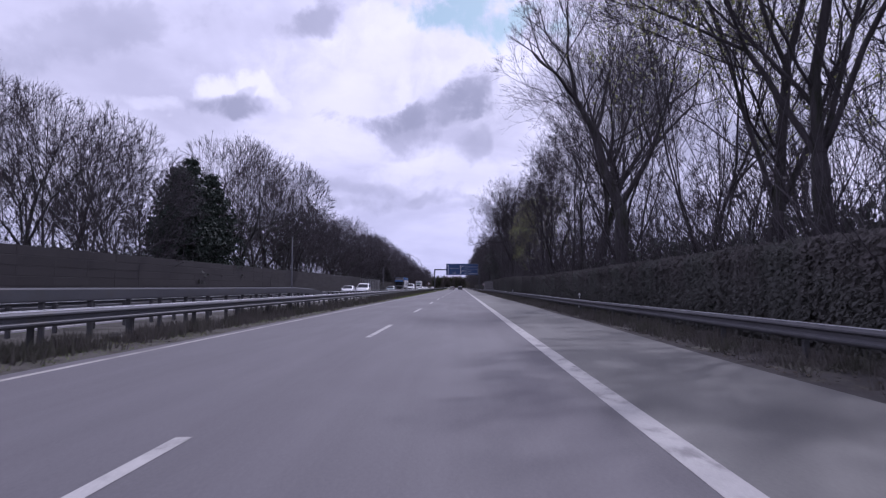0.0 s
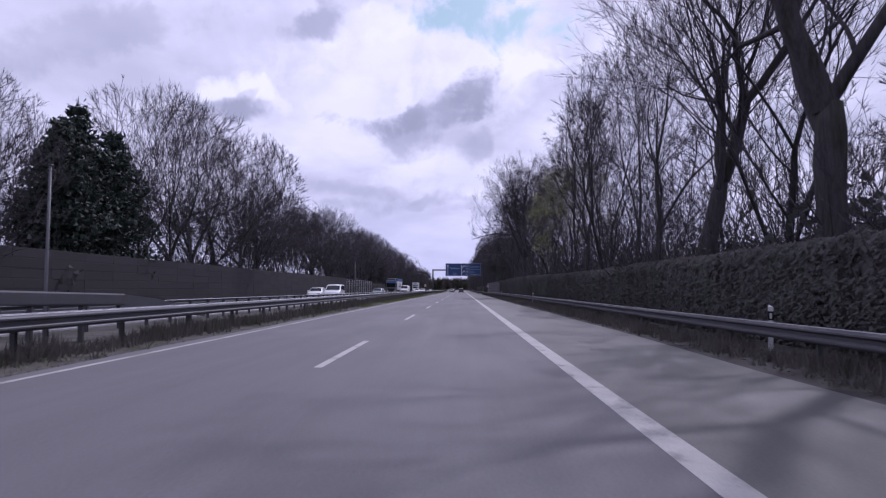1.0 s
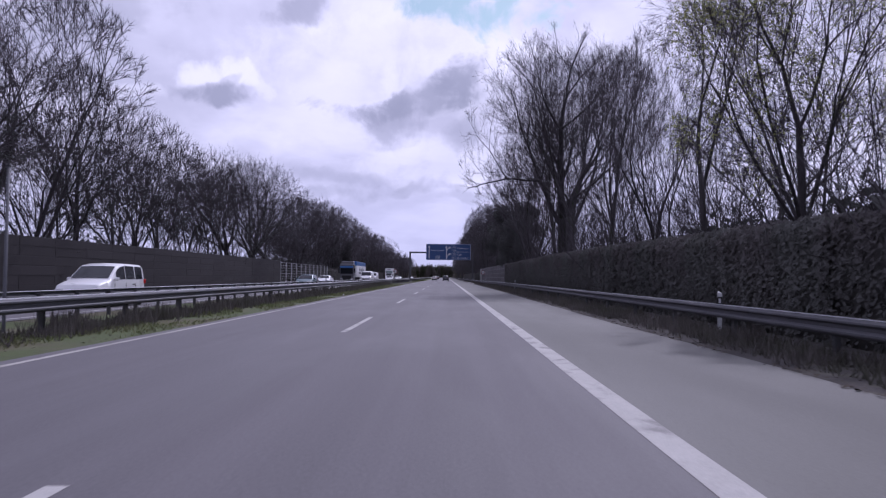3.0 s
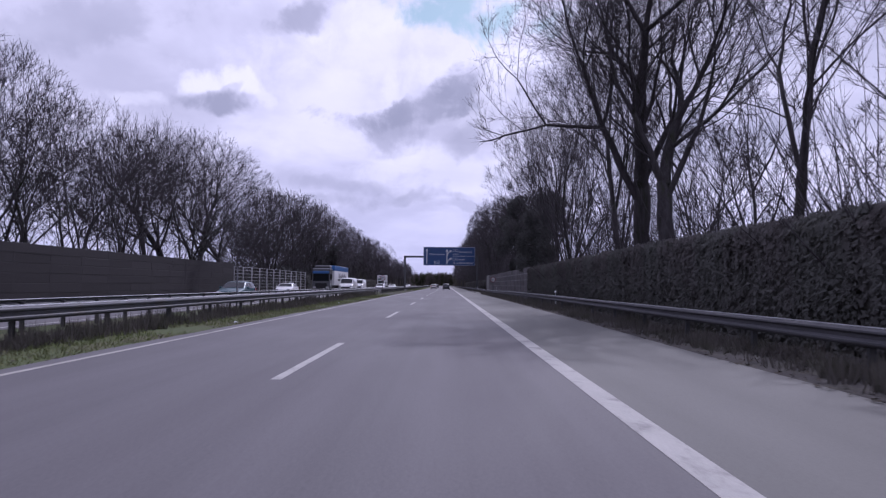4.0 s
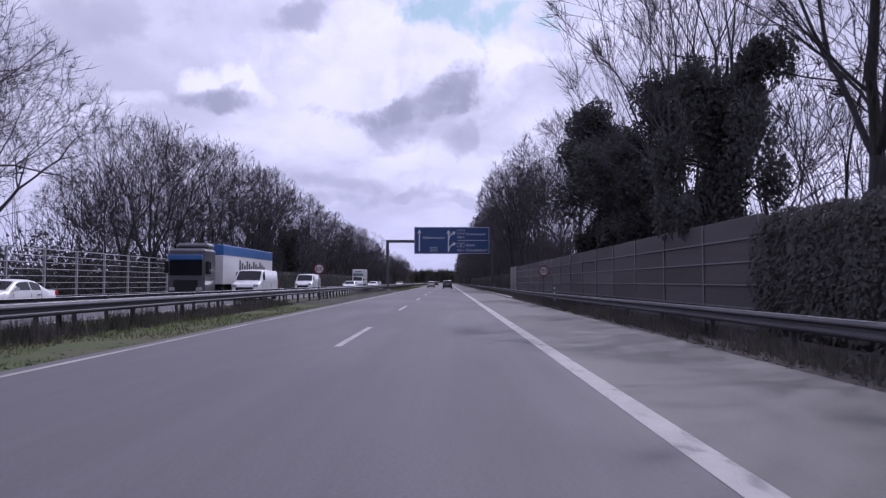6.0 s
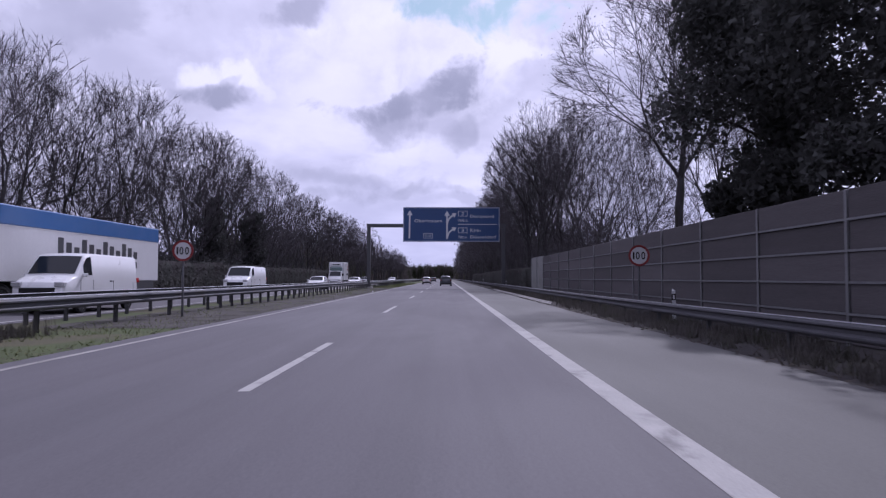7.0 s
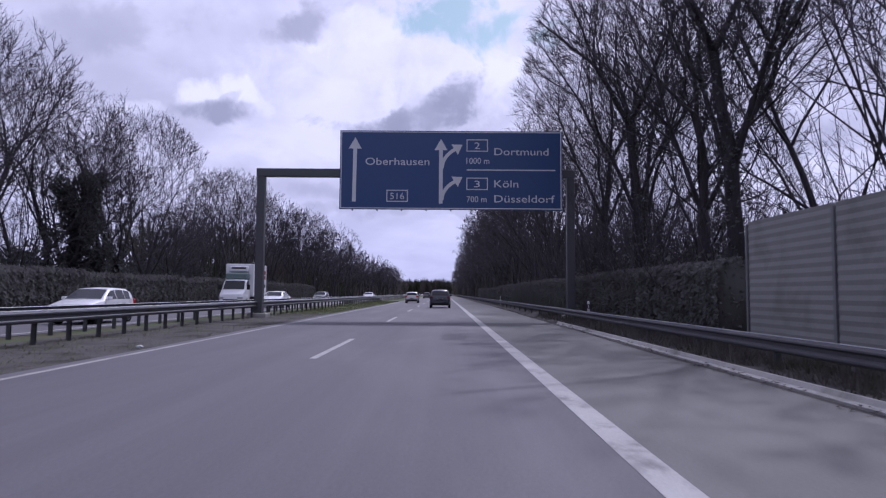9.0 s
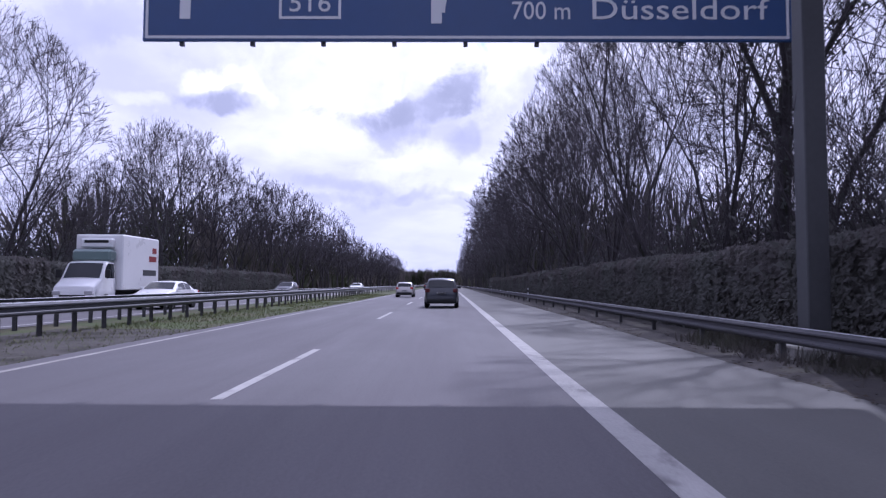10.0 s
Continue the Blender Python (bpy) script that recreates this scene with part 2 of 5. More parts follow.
M_DARK_VERGE = material("dark_verge", (0.048, 0.043, 0.042), 0.95, vary=0.5, scale=1.0, fine=12, bump=0.6, second=(0.072, 0.068, 0.055),
                        second_at=(0.5, 0.66), second_scale=0.8)
M_CONCRETE = material("concrete", (0.34, 0.33, 0.31), 0.9, vary=0.22, scale=1.2, fine=25, bump=0.3,
                      second=(0.18, 0.18, 0.16), second_at=(0.5, 0.72), second_scale=0.8)
M_PALE_PANEL = material("pale_panel", (0.24, 0.24, 0.23), 0.85, vary=0.14, scale=0.8, fine=20, second=(0.19, 0.19, 0.175),
                        second_at=(0.5, 0.7), second_scale=0.7, per_object=0.08)
M_PLANK = material("dark_plank", (0.098, 0.089, 0.092), 0.85, vary=0.35, scale=1.0, fine=14, bump=0.3, per_object=0.2,
                   stretch=(1, 0.3, 4))
M_BARK = material("bark", (0.058, 0.053, 0.056), 0.95, vary=0.7, scale=1.6, fine=7, bump=1.0, spec=0.1, stretch=(3, 3, 0.45), second=(0.036, 0.040, 0.028),
                  second_at=(0.5, 0.7), second_scale=0.9, per_object=0.25)
M_TWIG = material("twig", (0.072, 0.065, 0.070), 0.9, spec=0.1, vary=0.25, scale=1.0, fine=8, per_object=0.3)
M_IVY = material("ivy_leaf", (0.082, 0.084, 0.080), 0.75, vary=0.45, scale=1.2, fine=6, spec=0.12, per_object=0.2, sheer=0.2)
M_HEDGE = material("hedge_leaf", (0.120, 0.120, 0.112), 0.85, vary=0.22, scale=0.9, fine=5, spec=0.1, second=(0.120, 0.110, 0.108),
                   second_at=(0.45, 0.65), second_scale=0.25, per_object=0.12, sheer=0.25)
M_BUD = material("young_leaf", (0.25, 0.265, 0.10), 0.6, vary=0.3, scale=1.0, fine=6, sheer=0.5)
M_CONIFER = material("conifer_needle", (0.030, 0.042, 0.032), 0.7, vary=0.4, scale=1.2, fine=7)
M_BLUE = material("blue_sign_sheet", (0.014, 0.050, 0.150), 0.42, vary=0.12, scale=0.5, fine=4, spec=0.5)
M_WHITE_SHEET = material("white_sign_sheet", (0.56, 0.57, 0.58), 0.5, vary=0.05, scale=1, fine=5)
M_RED_SHEET = material("red_sign_sheet", (0.22, 0.035, 0.035), 0.5, vary=0.08, scale=1, fine=5)
M_BLACK_SHEET = material("black_sign_sheet", (0.02, 0.02, 0.02), 0.5, vary=0.1, scale=1, fine=5)
M_GANTRY = material("gantry_steel", (0.085, 0.087, 0.092), 0.55, metal=0.4, vary=0.2, scale=1.0, fine=10)
# lighter than the near twigs: distance haze is put into this colour
M_WOODS_HAZE = material("far_woods", (0.105, 0.093, 0.085), 0.95, spec=0.1, vary=0.35, scale=0.05, fine=0.4, second=(0.05, 0.056, 0.032),
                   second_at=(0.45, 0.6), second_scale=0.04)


# ---------------------------------------------------------------- mesh helpers
def mesh_from(name, verts, faces, mat, smooth=False):
    me = bpy.data.meshes.new(name)
    me.from_pydata(verts, [], faces)
    me.materials.append(mat)
    if smooth:
        me.polygons.foreach_set("use_smooth", [True] * len(me.polygons))
    me.update()
    return me


def bm_mesh(name, bm, mat, smooth=False):
    me = bpy.data.meshes.new(name)
    bmesh.ops.recalc_face_normals(bm, faces=bm.faces)
    bm.to_mesh(me)
    bm.free()
    me.materials.append(mat)
    if smooth:
        me.polygons.foreach_set("use_smooth", [True] * len(me.polygons))
    return me


def part(name, bm, mat, parent, label="", smooth=False):
    """One mesh object under a thing; bm is a bmesh or a ready mesh."""
    me = bm if isinstance(bm, bpy.types.Mesh) else bm_mesh(name, bm, mat, smooth)
    ob = new(name, me)
    ob.parent = parent
    if label:
        ob["label"] = label
    return ob


def thing(name, label, category, group="", kind="", at=None):
    ob = new(name)
    ob.empty_display_size = 0.2
    tagged(ob, label, category, group, kind)
    if at is not None:
        ob.matrix_basis = at
    return ob


def box(bm, x0, x1, y0, y1, z0, z1, bevel=0.0):
    made = bmesh.ops.create_cube(bm, size=1.0)["verts"]
    for v in made:
        v.co = Vector((x0 + (v.co.x + 0.5) * (x1 - x0), y0 + (v.co.y + 0.5) * (y1 - y0), z0 + (v.co.z + 0.5) * (z1 - z0)))
    if bevel:
        edges = list({e for v in made for e in v.link_edges})
        bmesh.ops.bevel(bm, geom=edges, offset=bevel, segments=1, affect="EDGES")
    return bm


def boxed(*dims, bevel=0.0):
    return box(bmesh.new(), *dims, bevel=bevel)


def tube(verts, faces, points, radii, sides, cap=True):
    """Adds a tapered tube along points to two lists."""
    start = len(verts)
    n = len(points)
    for i, p in enumerate(points):
        d = (points[min(i + 1, n - 1)] - points[max(i - 1, 0)])
        d.normalize()
        a = d.cross(Vector((0.31, 0.17, 0.94)) if abs(d.z) < 0.9 else Vector((1, 0.2, 0)))
        a.normalize()
        b = d.cross(a)
        for k in range(sides):
            w = 2 * math.pi * k / sides
            verts.append(p + (a * math.cos(w) + b * math.sin(w)) * radii[i])
    for i in range(n - 1):
        for k in range(sides):
            q = start + i * sides + k
            r = start + i * sides + (k + 1) % sides
            faces.append((q, r, r + sides, q + sides))
    if cap and sides > 3:
        faces.append(tuple(start + (n - 1) * sides + k for k in range(sides)))


def bend(y):
    """How far the motorway has swung to its left at y."""
    return -max(y - 330.0, 0.0) ** 2 / 90000.0


def steps(y0, y1, near=4.0, far=20.0):
    ys, y = [], y0
    while y < y1:
        ys.append(y)
        y += near if y < 330 else far
    return ys + [y1]


def sweep(profile, ys, fx=None, fz=None, closed=False):
    """A profile of (dx, dz) drawn along y; fx and fz give the line's place."""
    bm = bmesh.new()
    rows = []
    for y in ys:
        ox = (fx(y) if fx else 0.0) + bend(y)
        oz = fz(y) if fz else 0.0
        rows.append([bm.verts.new((ox + dx, y, oz + dz)) for dx, dz in profile])
    m = len(profile)
    for a, b in zip(rows, rows[1:]):
        for i in range(m if closed else m - 1):
            j = (i + 1) % m
            bm.faces.new((a[i], a[j], b[j], b[i]))
    if closed:
        bm.faces.new(rows[0])
        bm.faces.new(rows[-1][::-1])
    return bm


Y0, Y1 = -60.0, 1060.0
ROAD_LEFT, LINE_LEFT, LINE_RIGHT = -4.6, -3.93, 4.13


def edge_right(y):
    return 7.55 - 0.22 * max(0.0, min(1.0, (62 - y) / 25)) + 0.12 * math.sin(y * 0.05) + 0.06 * math.sin(y * 0.31) + 0.05 * noise.noise(Vector((0, y * 0.9, 3))) + 0.04 * noise.noise(Vector((0, y * 2.7, 7)))


def edge_left(y):
    return -4.40 + 0.07 * math.sin(y * 0.09) + 0.05 * math.sin(y * 0.43)


def strip(name, x0, x1, z, mat, ys, label, category, jitter0=None, jitter1=None):
    bm = bmesh.new()
    rows = []
    for y in ys:
        a = (jitter0(y) if jitter0 else x0) + bend(y)
        b = (jitter1(y) if jitter1 else x1) + bend(y)
        rows.append((bm.verts.new((a, y, z)), bm.verts.new((b, y, z))))
    for (a, b), (c, d) in zip(rows, rows[1:]):
        bm.faces.new((a, b, d, c))
    ob = new(name, bm_mesh(name, bm, mat))
    return tagged(ob, label, category, kind="structure")


# ---------------------------------------------------------------- ground and roads
bm = bmesh.new()
bmesh.ops.create_grid(bm, x_segments=60, y_segments=60, size=2600)
for v in bm.verts:
    v.co.y += 700
    v.co.z = -0.12
tagged(new("ground", bm_mesh("ground", bm, M_SOIL)), "brown leaf-strewn soil under bare roadside trees", "ground", kind="structure")

YS = steps(Y0, Y1)
strip("road", 0, 4.30, 0.0, M_ROAD, YS, "grey worn asphalt carriageway with two lanes", "road", jitter0=edge_left)
strip("hard_shoulder", 4.30, 0, 0.0, M_SHOULDER, YS, "pale grey asphalt hard shoulder with ragged outer edge", "road",
      jitter1=edge_right)
strip("verge_right", 0, 14.0, -0.02, M_DARK_VERGE, YS, "dark earthy verge beside the hard shoulder", "verge",
      jitter0=lambda y: edge_right(y) - 0.4)
strip("median", -10.2, 0, -0.02, M_GRASS, YS, "grassy central reservation with patches of earth", "verge",
      jitter1=lambda y: edge_left(y) + 0.4)
strip("opposite_road", -20.4, -10.0, 0.0, M_ROAD, YS, "grey asphalt carriageway of the oncoming traffic", "road")
strip("verge_left", -30.0, -20.2, -0.03, M_SOIL, YS, "dark earthy verge beside the oncoming carriageway", "verge")


strip("median_grit", -8.6, 0, -0.012, M_GRIT, steps(190, 264), "grey grit and dead growth in the median", "verge",
      jitter1=lambda y: edge_left(y) + 0.3)
strip("median_grit", -9.9, 0, -0.012, M_GRIT, steps(Y0, 84), "grey grit and dead growth in the median", "verge",
      jitter1=lambda y: edge_left(y) + 0.3)


def line(name, x, width, ys, label, z=0.004, mat=None):
    bm = sweep([(-width / 2, z), (width / 2, z)], ys, lambda y: x)
    return tagged(new(name, bm_mesh(name, bm, mat or M_LINE)), label, "road marking", kind="structure")


line("edge_line_right", LINE_RIGHT + 0.145, 0.29, YS, "broad solid white edge line beside the hard shoulder")
line("edge_line_left", LINE_LEFT - 0.065, 0.13, YS, "worn solid white edge line beside the median", mat=M_LINE_WORN)
line("edge_line_opposite", -10.6, 0.16, YS, "solid white edge line of the oncoming carriageway")
line("edge_line_opposite", -18.0, 0.30, YS, "broad solid white edge line of the oncoming carriageway")

DASH = bm_mesh("lane_dash", sweep([(-0.075, 0.0), (0.075, 0.0)], [0.0, 1.5, 3.0, 4.5, 6.0]), M_LINE)
for k in range(-4, 60):
    for x in (0.0, -14.2):
        y = 18.045 + 18.0 * k
        ob = new("lane_dash", DASH)
        ob.matrix_basis = Matrix.Translation((x + bend(y + 3), y, 0.004))
        tagged(ob, "short white dashed lane marking on asphalt", "road marking", "lane dashes", "structure")


# ---------------------------------------------------------------- guard rails
def blend(y, *knots):
    """Piecewise line through (y, value) knots."""
    if y <= knots[0][0]:
        return knots[0][1]
    for (a, va), (b, vb) in zip(knots, knots[1:]):
        if y <= b:
            s = (y - a) / (b - a)
            return va + (vb - va) * (s * s * (3 - 2 * s))
    return knots[-1][1]


def rail_profile(side, top):
    """A steel W-beam, 0.31 m high and 0.08 m deep, whose face looks to side."""
    pts = [(0.00, 0.0), (0.055, -0.02), (0.080, -0.055), (0.080, -0.085), (0.012, -0.125), (0.012, -0.185), (0.080, -0.225),
           (0.080, -0.255), (0.055, -0.29), (0.0, -0.31)]
    back = [(dx - 0.012, dz) for dx, dz in reversed(pts)]
    return [(side * dx, top + dz) for dx, dz in pts + back]


def post_mesh(height, mat):
    bm = bmesh.new()
    box(bm, -0.05, 0.05, -0.030, -0.022, -0.3, height)
    box(bm, -0.05, 0.05, 0.022, 0.030, -0.3, height)
    box(bm, -0.05, -0.042, -0.022, 0.022, -0.3, height)
    return bm_mesh("post", bm, mat)


POST = post_mesh(0.70, M_STEEL_DULL)
SPACER = bm_mesh("spacer", boxed(-0.14, 0.14, -0.05, 0.05, -0.09, 0.09, bevel=0.01), M_STEEL_DULL)


def guard_rail(label, y0, y1, fx, fz, sides, gap, spacing, group, mat=None):
    rail = thing("guard_rail", label, "guard rail", group)
    ys = steps(y0, y1)
    for s in sides:
        bm = sweep(rail_profile(s, 0.0), ys, lambda y: fx(y) + s * gap, fz, closed=True)
        part("beam", bm, mat or M_STEEL, rail)
        k = 1.0 if len(sides) > 1 else 1.7
        # added strip whose brightness stands for the highlight along the beam's top
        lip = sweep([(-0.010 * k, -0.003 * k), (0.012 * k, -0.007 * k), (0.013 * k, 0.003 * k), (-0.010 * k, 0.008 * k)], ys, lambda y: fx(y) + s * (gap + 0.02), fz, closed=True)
        part("edge_glint", lip, M_GLINT, rail, "upper edge coloured bright for the sun's glint")
    y = y0 + 1.0
    while y < min(y1, 520):
        p = part("post", POST, None, rail)
        p.matrix_basis = pose(fx(y) + bend(y), y, fz(y) - 0.74, 0, random.uniform(-1.5, 1.5), 0) @ Matrix.Diagonal((1.0, 1.5, 1, 1))
        if y < 330:
            p = part("spacer", SPACER, None, rail)
            p.matrix_basis = pose(fx(y) + bend(y), y, fz(y) - 0.155) @ Matrix.Diagonal((max(gap, 0.06) / 0.14, 1, 1, 1))
        y += (spacing if y < 200 else 1.6 if spacing == 3.99 else spacing) if y < 330 else 4.0
    return rail


def near_rail_x(y):
    return blend(y, (40, -5.75), (110, -6.6), (205, -7.55))


def far_rail_x(y):
    return blend(y, (40, -9.0), (205, -9.35))


def right_rail_z(y):
    return blend(y, (15, 0.71), (38, 0.68), (70, 0.71), (100, 0.74), (150, 0.74), (205, 0.59))


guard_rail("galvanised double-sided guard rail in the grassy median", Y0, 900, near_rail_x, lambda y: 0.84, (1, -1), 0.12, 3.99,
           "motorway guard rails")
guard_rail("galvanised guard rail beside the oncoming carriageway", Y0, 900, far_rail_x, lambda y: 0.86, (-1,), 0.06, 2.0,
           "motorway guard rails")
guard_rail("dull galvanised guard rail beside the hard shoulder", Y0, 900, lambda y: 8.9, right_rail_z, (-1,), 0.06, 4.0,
           "motorway guard rails", M_RAIL_DULL)

# taller box-beam barrier at the start of the median
tall = thing("box_beam_barrier", "tall galvanised box-beam barrier with a ramped end", "guard rail")
bm = sweep([(-0.07, 0.96), (0.07, 0.96), (0.08, 1.0), (0.08, 1.24), (0.06, 1.28), (-0.06, 1.28), (-0.08, 1.24), (-0.08, 1.0)],
           [Y0, -20, 0, 10, 20, 30, 38, 43], lambda y: -6.9, lambda y: blend(y, (38, 0.0), (43, -0.10)), closed=True)
part("beam", bm, M_STEEL, tall)
bm = sweep([(-0.06, 0.96), (0.06, 0.96), (0.06, 1.26), (-0.06, 1.26)], [43, 45, 47, 49], lambda y: -6.9,
           lambda y: blend(y, (43, -0.10), (49, -0.62)), closed=True)
part("ramp", bm, M_STEEL, tall)
bm = sweep([(-0.05, 0.50), (0.05, 0.50), (0.06, 0.58), (0.05, 0.66), (-0.05, 0.66)], [Y0, 0, 20, 43], lambda y: -6.9, closed=True)
part("lower_beam", bm, M_STEEL_DULL, tall)
TALL_POST = bm_mesh("post", boxed(-0.06, 0.06, -0.05, 0.05, -0.3, 1.0, bevel=0.01), M_STEEL_DULL)
for k in range(50):
    y = -57 + 2.0 * k
    if y < 43:
        p = part("post", TALL_POST, None, tall)
        p.matrix_basis = Matrix.Translation((-6.9, y, 0))


# ---------------------------------------------------------------- posts and small signs
def marker_post(x, y, lean=0.0):
    m = thing("marker_post", "white plastic roadside marker post with a black band", "marker post", "marker posts",
              at=pose(x, y, -0.05, 0, lean, 0))
    prof = [(-0.06, -0.04), (0.06, -0.04), (0.0, 0.06)]
    bm = bmesh.new()
    lo = [bm.verts.new((a, b, 0)) for a, b in prof]
    hi = [bm.verts.new((a, b, 1.02 + (0.05 if b > 0 else 0.0))) for a, b in prof]
    bm.faces.new(lo[::-1])
    bm.faces.new(hi)
    for i in range(3):
        j = (i + 1) % 3
        bm.faces.new((lo[i], lo[j], hi[j], hi[i]))
    part("post", bm, M_WHITE_SHEET, m)
    band = bmesh.new()
    lo = [band.verts.new((a * 1.08, b * 1.08, 0.72)) for a, b in prof]
    hi = [band.verts.new((a * 1.08, b * 1.08, 0.92)) for a, b in prof]
    for i in range(3):
        j = (i + 1) % 3
        band.faces.new((lo[i], lo[j], hi[j], hi[i]))
    band.faces.new(lo[::-1])
    band.faces.new(hi)
    part("band", band, M_BLACK_SHEET, m, "black band")
    part("reflector", boxed(-0.025, 0.025, -0.052, -0.046, 0.76, 0.88), M_WHITE_SHEET, m, "pale reflector")
    return m


for y in (-12, 40, 91, 142, 193, 252, 302, 352):
    marker_post(9.35 + bend(y), y, random.uniform(-2, 2))

for y, h in ((40.9, 4.4), (89.4, 3.9), (131.4, 2.2)):
    pole = thing("slim_pole", "slim grey steel pole in the median", "pole", "median poles", at=pose(-7.75, y, -0.05))
    v, f = [], []
    tube(v, f, [Vector((0, 0, 0)), Vector((0, 0, h))], [0.045, 0.035], 8)
    part("shaft", mesh_from("shaft", v, f, M_STEEL, True), None, pole)
    part("cap", boxed(-0.05, 0.05, -0.05, 0.05, h, h + 0.05, bevel=0.012), M_STEEL_DULL, pole)
    part("foot_plate", boxed(-0.12, 0.12, -0.12, 0.12, 0.0, 0.05), M_CONCRETE, pole)


def lettering(name, text, height, x, z, y, mat, parent, width=None, label="", bold=0.0):
    """Letters of the built-in font, standing in the xz plane and facing -y; x, z is the left end of the baseline."""
    curve = bpy.data.curves.new(name, "FONT")
    curve.body = text
    curve.size = height / 0.73
    curve.extrude = 0.004
    curve.offset = bold
    curve.resolution_u = 3
    temp = new(name, curve)
    deps = bpy.context.evaluated_depsgraph_get()
    me = bpy.data.meshes.new_from_object(temp.evaluated_get(deps))
    bpy.data.objects.remove(temp)
    me.materials.clear()
    me.materials.append(mat)
    xs = [v.co.x for v in me.vertices]
    squeeze = width / (max(xs) - min(xs)) if width else 1.0
    for v in me.vertices:
        v.co = Vector(((v.co.x - min(xs)) * squeeze + x, y - v.co.z, v.co.y + z))
    return part(name, me, mat, parent, label)


# round speed limit signs on both sides of our carriageway
def disc(r0, r1, y, z, mat, name, parent, label=""):
    bm = bmesh.new()
    rings = []
    for r, yy in ((r0, y), (r1, y), (r1, y + 0.012), (r0, y + 0.012)):
        rings.append([bm.verts.new((r * math.cos(a * math.tau / 40), yy, z + r * math.sin(a * math.tau / 40))) for a in range(40)])
    for i in range(4):
        a, b = rings[i], rings[(i + 1) % 4]
        for k in range(40):
            bm.faces.new((a[k], a[(k + 1) % 40], b[(k + 1) % 40], b[k]))
    return part(name, bm, mat, parent, label)


def speed_limit(x, y, z, label):
    ob = thing("speed_limit_sign", label, "road sign", "speed limit signs", at=pose(x, y, 0))
    v, f = [], []
    tube(v, f, [Vector((0, 0.04, -0.1)), Vector((0, 0.04, z + 0.38))], [0.038, 0.038], 10)
    part("post", mesh_from("post", v, f, M_STEEL_DULL, True), None, ob)
    disc(0.01, 0.36, 0.0, z, M_WHITE_SHEET, "face", ob)
    disc(0.29, 0.365, -0.008, z, M_RED_SHEET, "rim", ob, "red rim")
    for text, x0, w in (("1", -0.215, 0.055), ("0", -0.115, 0.135), ("0", 0.075, 0.135)):
        lettering("digit", text, 0.27, x0, z - 0.13, -0.012, M_BLACK_SHEET, ob, w, bold=0.004)
    part("bracket", boxed(-0.2, 0.2, 0.012, 0.03, z - 0.04, z + 0.02), M_STEEL, ob)
    return ob


speed_limit(8.98, 195.4, 2.12, "round speed limit sign reading 100 before the noise barrier")
speed_limit(-6.7, 195.4, 2.25, "round speed limit sign reading 100 in the median")

# ---------------------------------------------------------------- gantry with the direction sign
SX0, SX1, SZ0, SZ1, SY = -3.04, 8.97, 5.82, 10.12, 256.57
gantry = thing("sign_gantry", "dark steel sign gantry across the carriageway with blue panel", "sign gantry")
part("post", boxed(-7.55, -7.13, SY + 0.15, SY + 0.57, -0.2, 7.62, bevel=0.02), M_GANTRY, gantry)
part("post", boxed(9.25, 9.67, SY + 0.15, SY + 0.57, -0.2, 7.62, bevel=0.02), M_GANTRY, gantry)
part("beam", boxed(-7.58, 9.70, SY + 0.13, SY + 0.59, 7.62, 8.05, bevel=0.02), M_GANTRY, gantry)
for x in (-7.34, 9.46):
    part("foot", boxed(x - 0.5, x + 0.5, SY - 0.15, SY + 0.87, -0.25, 0.22, bevel=0.03), M_CONCRETE, gantry, "concrete footing")
panel = part("panel", boxed(SX0, SX1, SY - 0.02, SY + 0.04, SZ0, SZ1, bevel=0.01), M_BLUE, gantry, "blue sign panel")
for i in range(9):
    x = SX0 + 0.7 + i * 1.325
    part("rib", boxed(x - 0.04, x + 0.04, SY + 0.045, SY + 0.12, SZ0 - 0.06, SZ1 - 0.1), M_GANTRY, gantry)
K = 12.01 / 583.0


def sx(px):
    return SX0 + (px - 515) * K


def sz(py):
    return SZ1 - (py - 106) * (SZ1 - SZ0) / 206.0


FY = SY - 0.024


def plate(name, x0, x1, z0, z1, mat=None, y=None, parent=None, label=""):
    y = FY if y is None else y
    return part(name, boxed(x0, x1, y - 0.006, y, z0, z1), mat or M_WHITE_SHEET, parent or panel, label)


for x0, x1, z0, z1 in ((SX0 + 0.05, SX1 - 0.05, SZ1 - 0.10, SZ1 - 0.05), (SX0 + 0.05, SX1 - 0.05, SZ0 + 0.05, SZ0 + 0.10),
                       (SX0 + 0.05, SX0 + 0.10, SZ0 + 0.10, SZ1 - 0.10), (SX1 - 0.10, SX1 - 0.05, SZ0 + 0.10, SZ1 - 0.10)):
    plate("border", x0, x1, z0, z1)


def arrow(name, tail, tip, w, head_w, head_l, label):
    a, b = Vector(tail), Vector(tip)
    d = (b - a).normalized()
    s = Vector((-d.y, d.x))
    m = b - d * head_l
    pts = [a + s * w / 2, m + s * w / 2, m + s * head_w / 2, b, m - s * head_w / 2, m - s * w / 2, a - s * w / 2]
    bm = bmesh.new()
    lo = [bm.verts.new((p.x, FY - 0.006, p.y)) for p in pts]
    hi = [bm.verts.new((p.x, FY, p.y)) for p in pts]
    for tri in ((0, 1, 5, 6), (2, 3, 4), (1, 2, 4, 5)):
        bm.faces.new([lo[i] for i in tri])
    for i in range(7):
        j = (i + 1) % 7
        bm.faces.new((lo[i], lo[j], hi[j], hi[i]))
    return part(name, bm, M_WHITE_SHEET, panel, label)


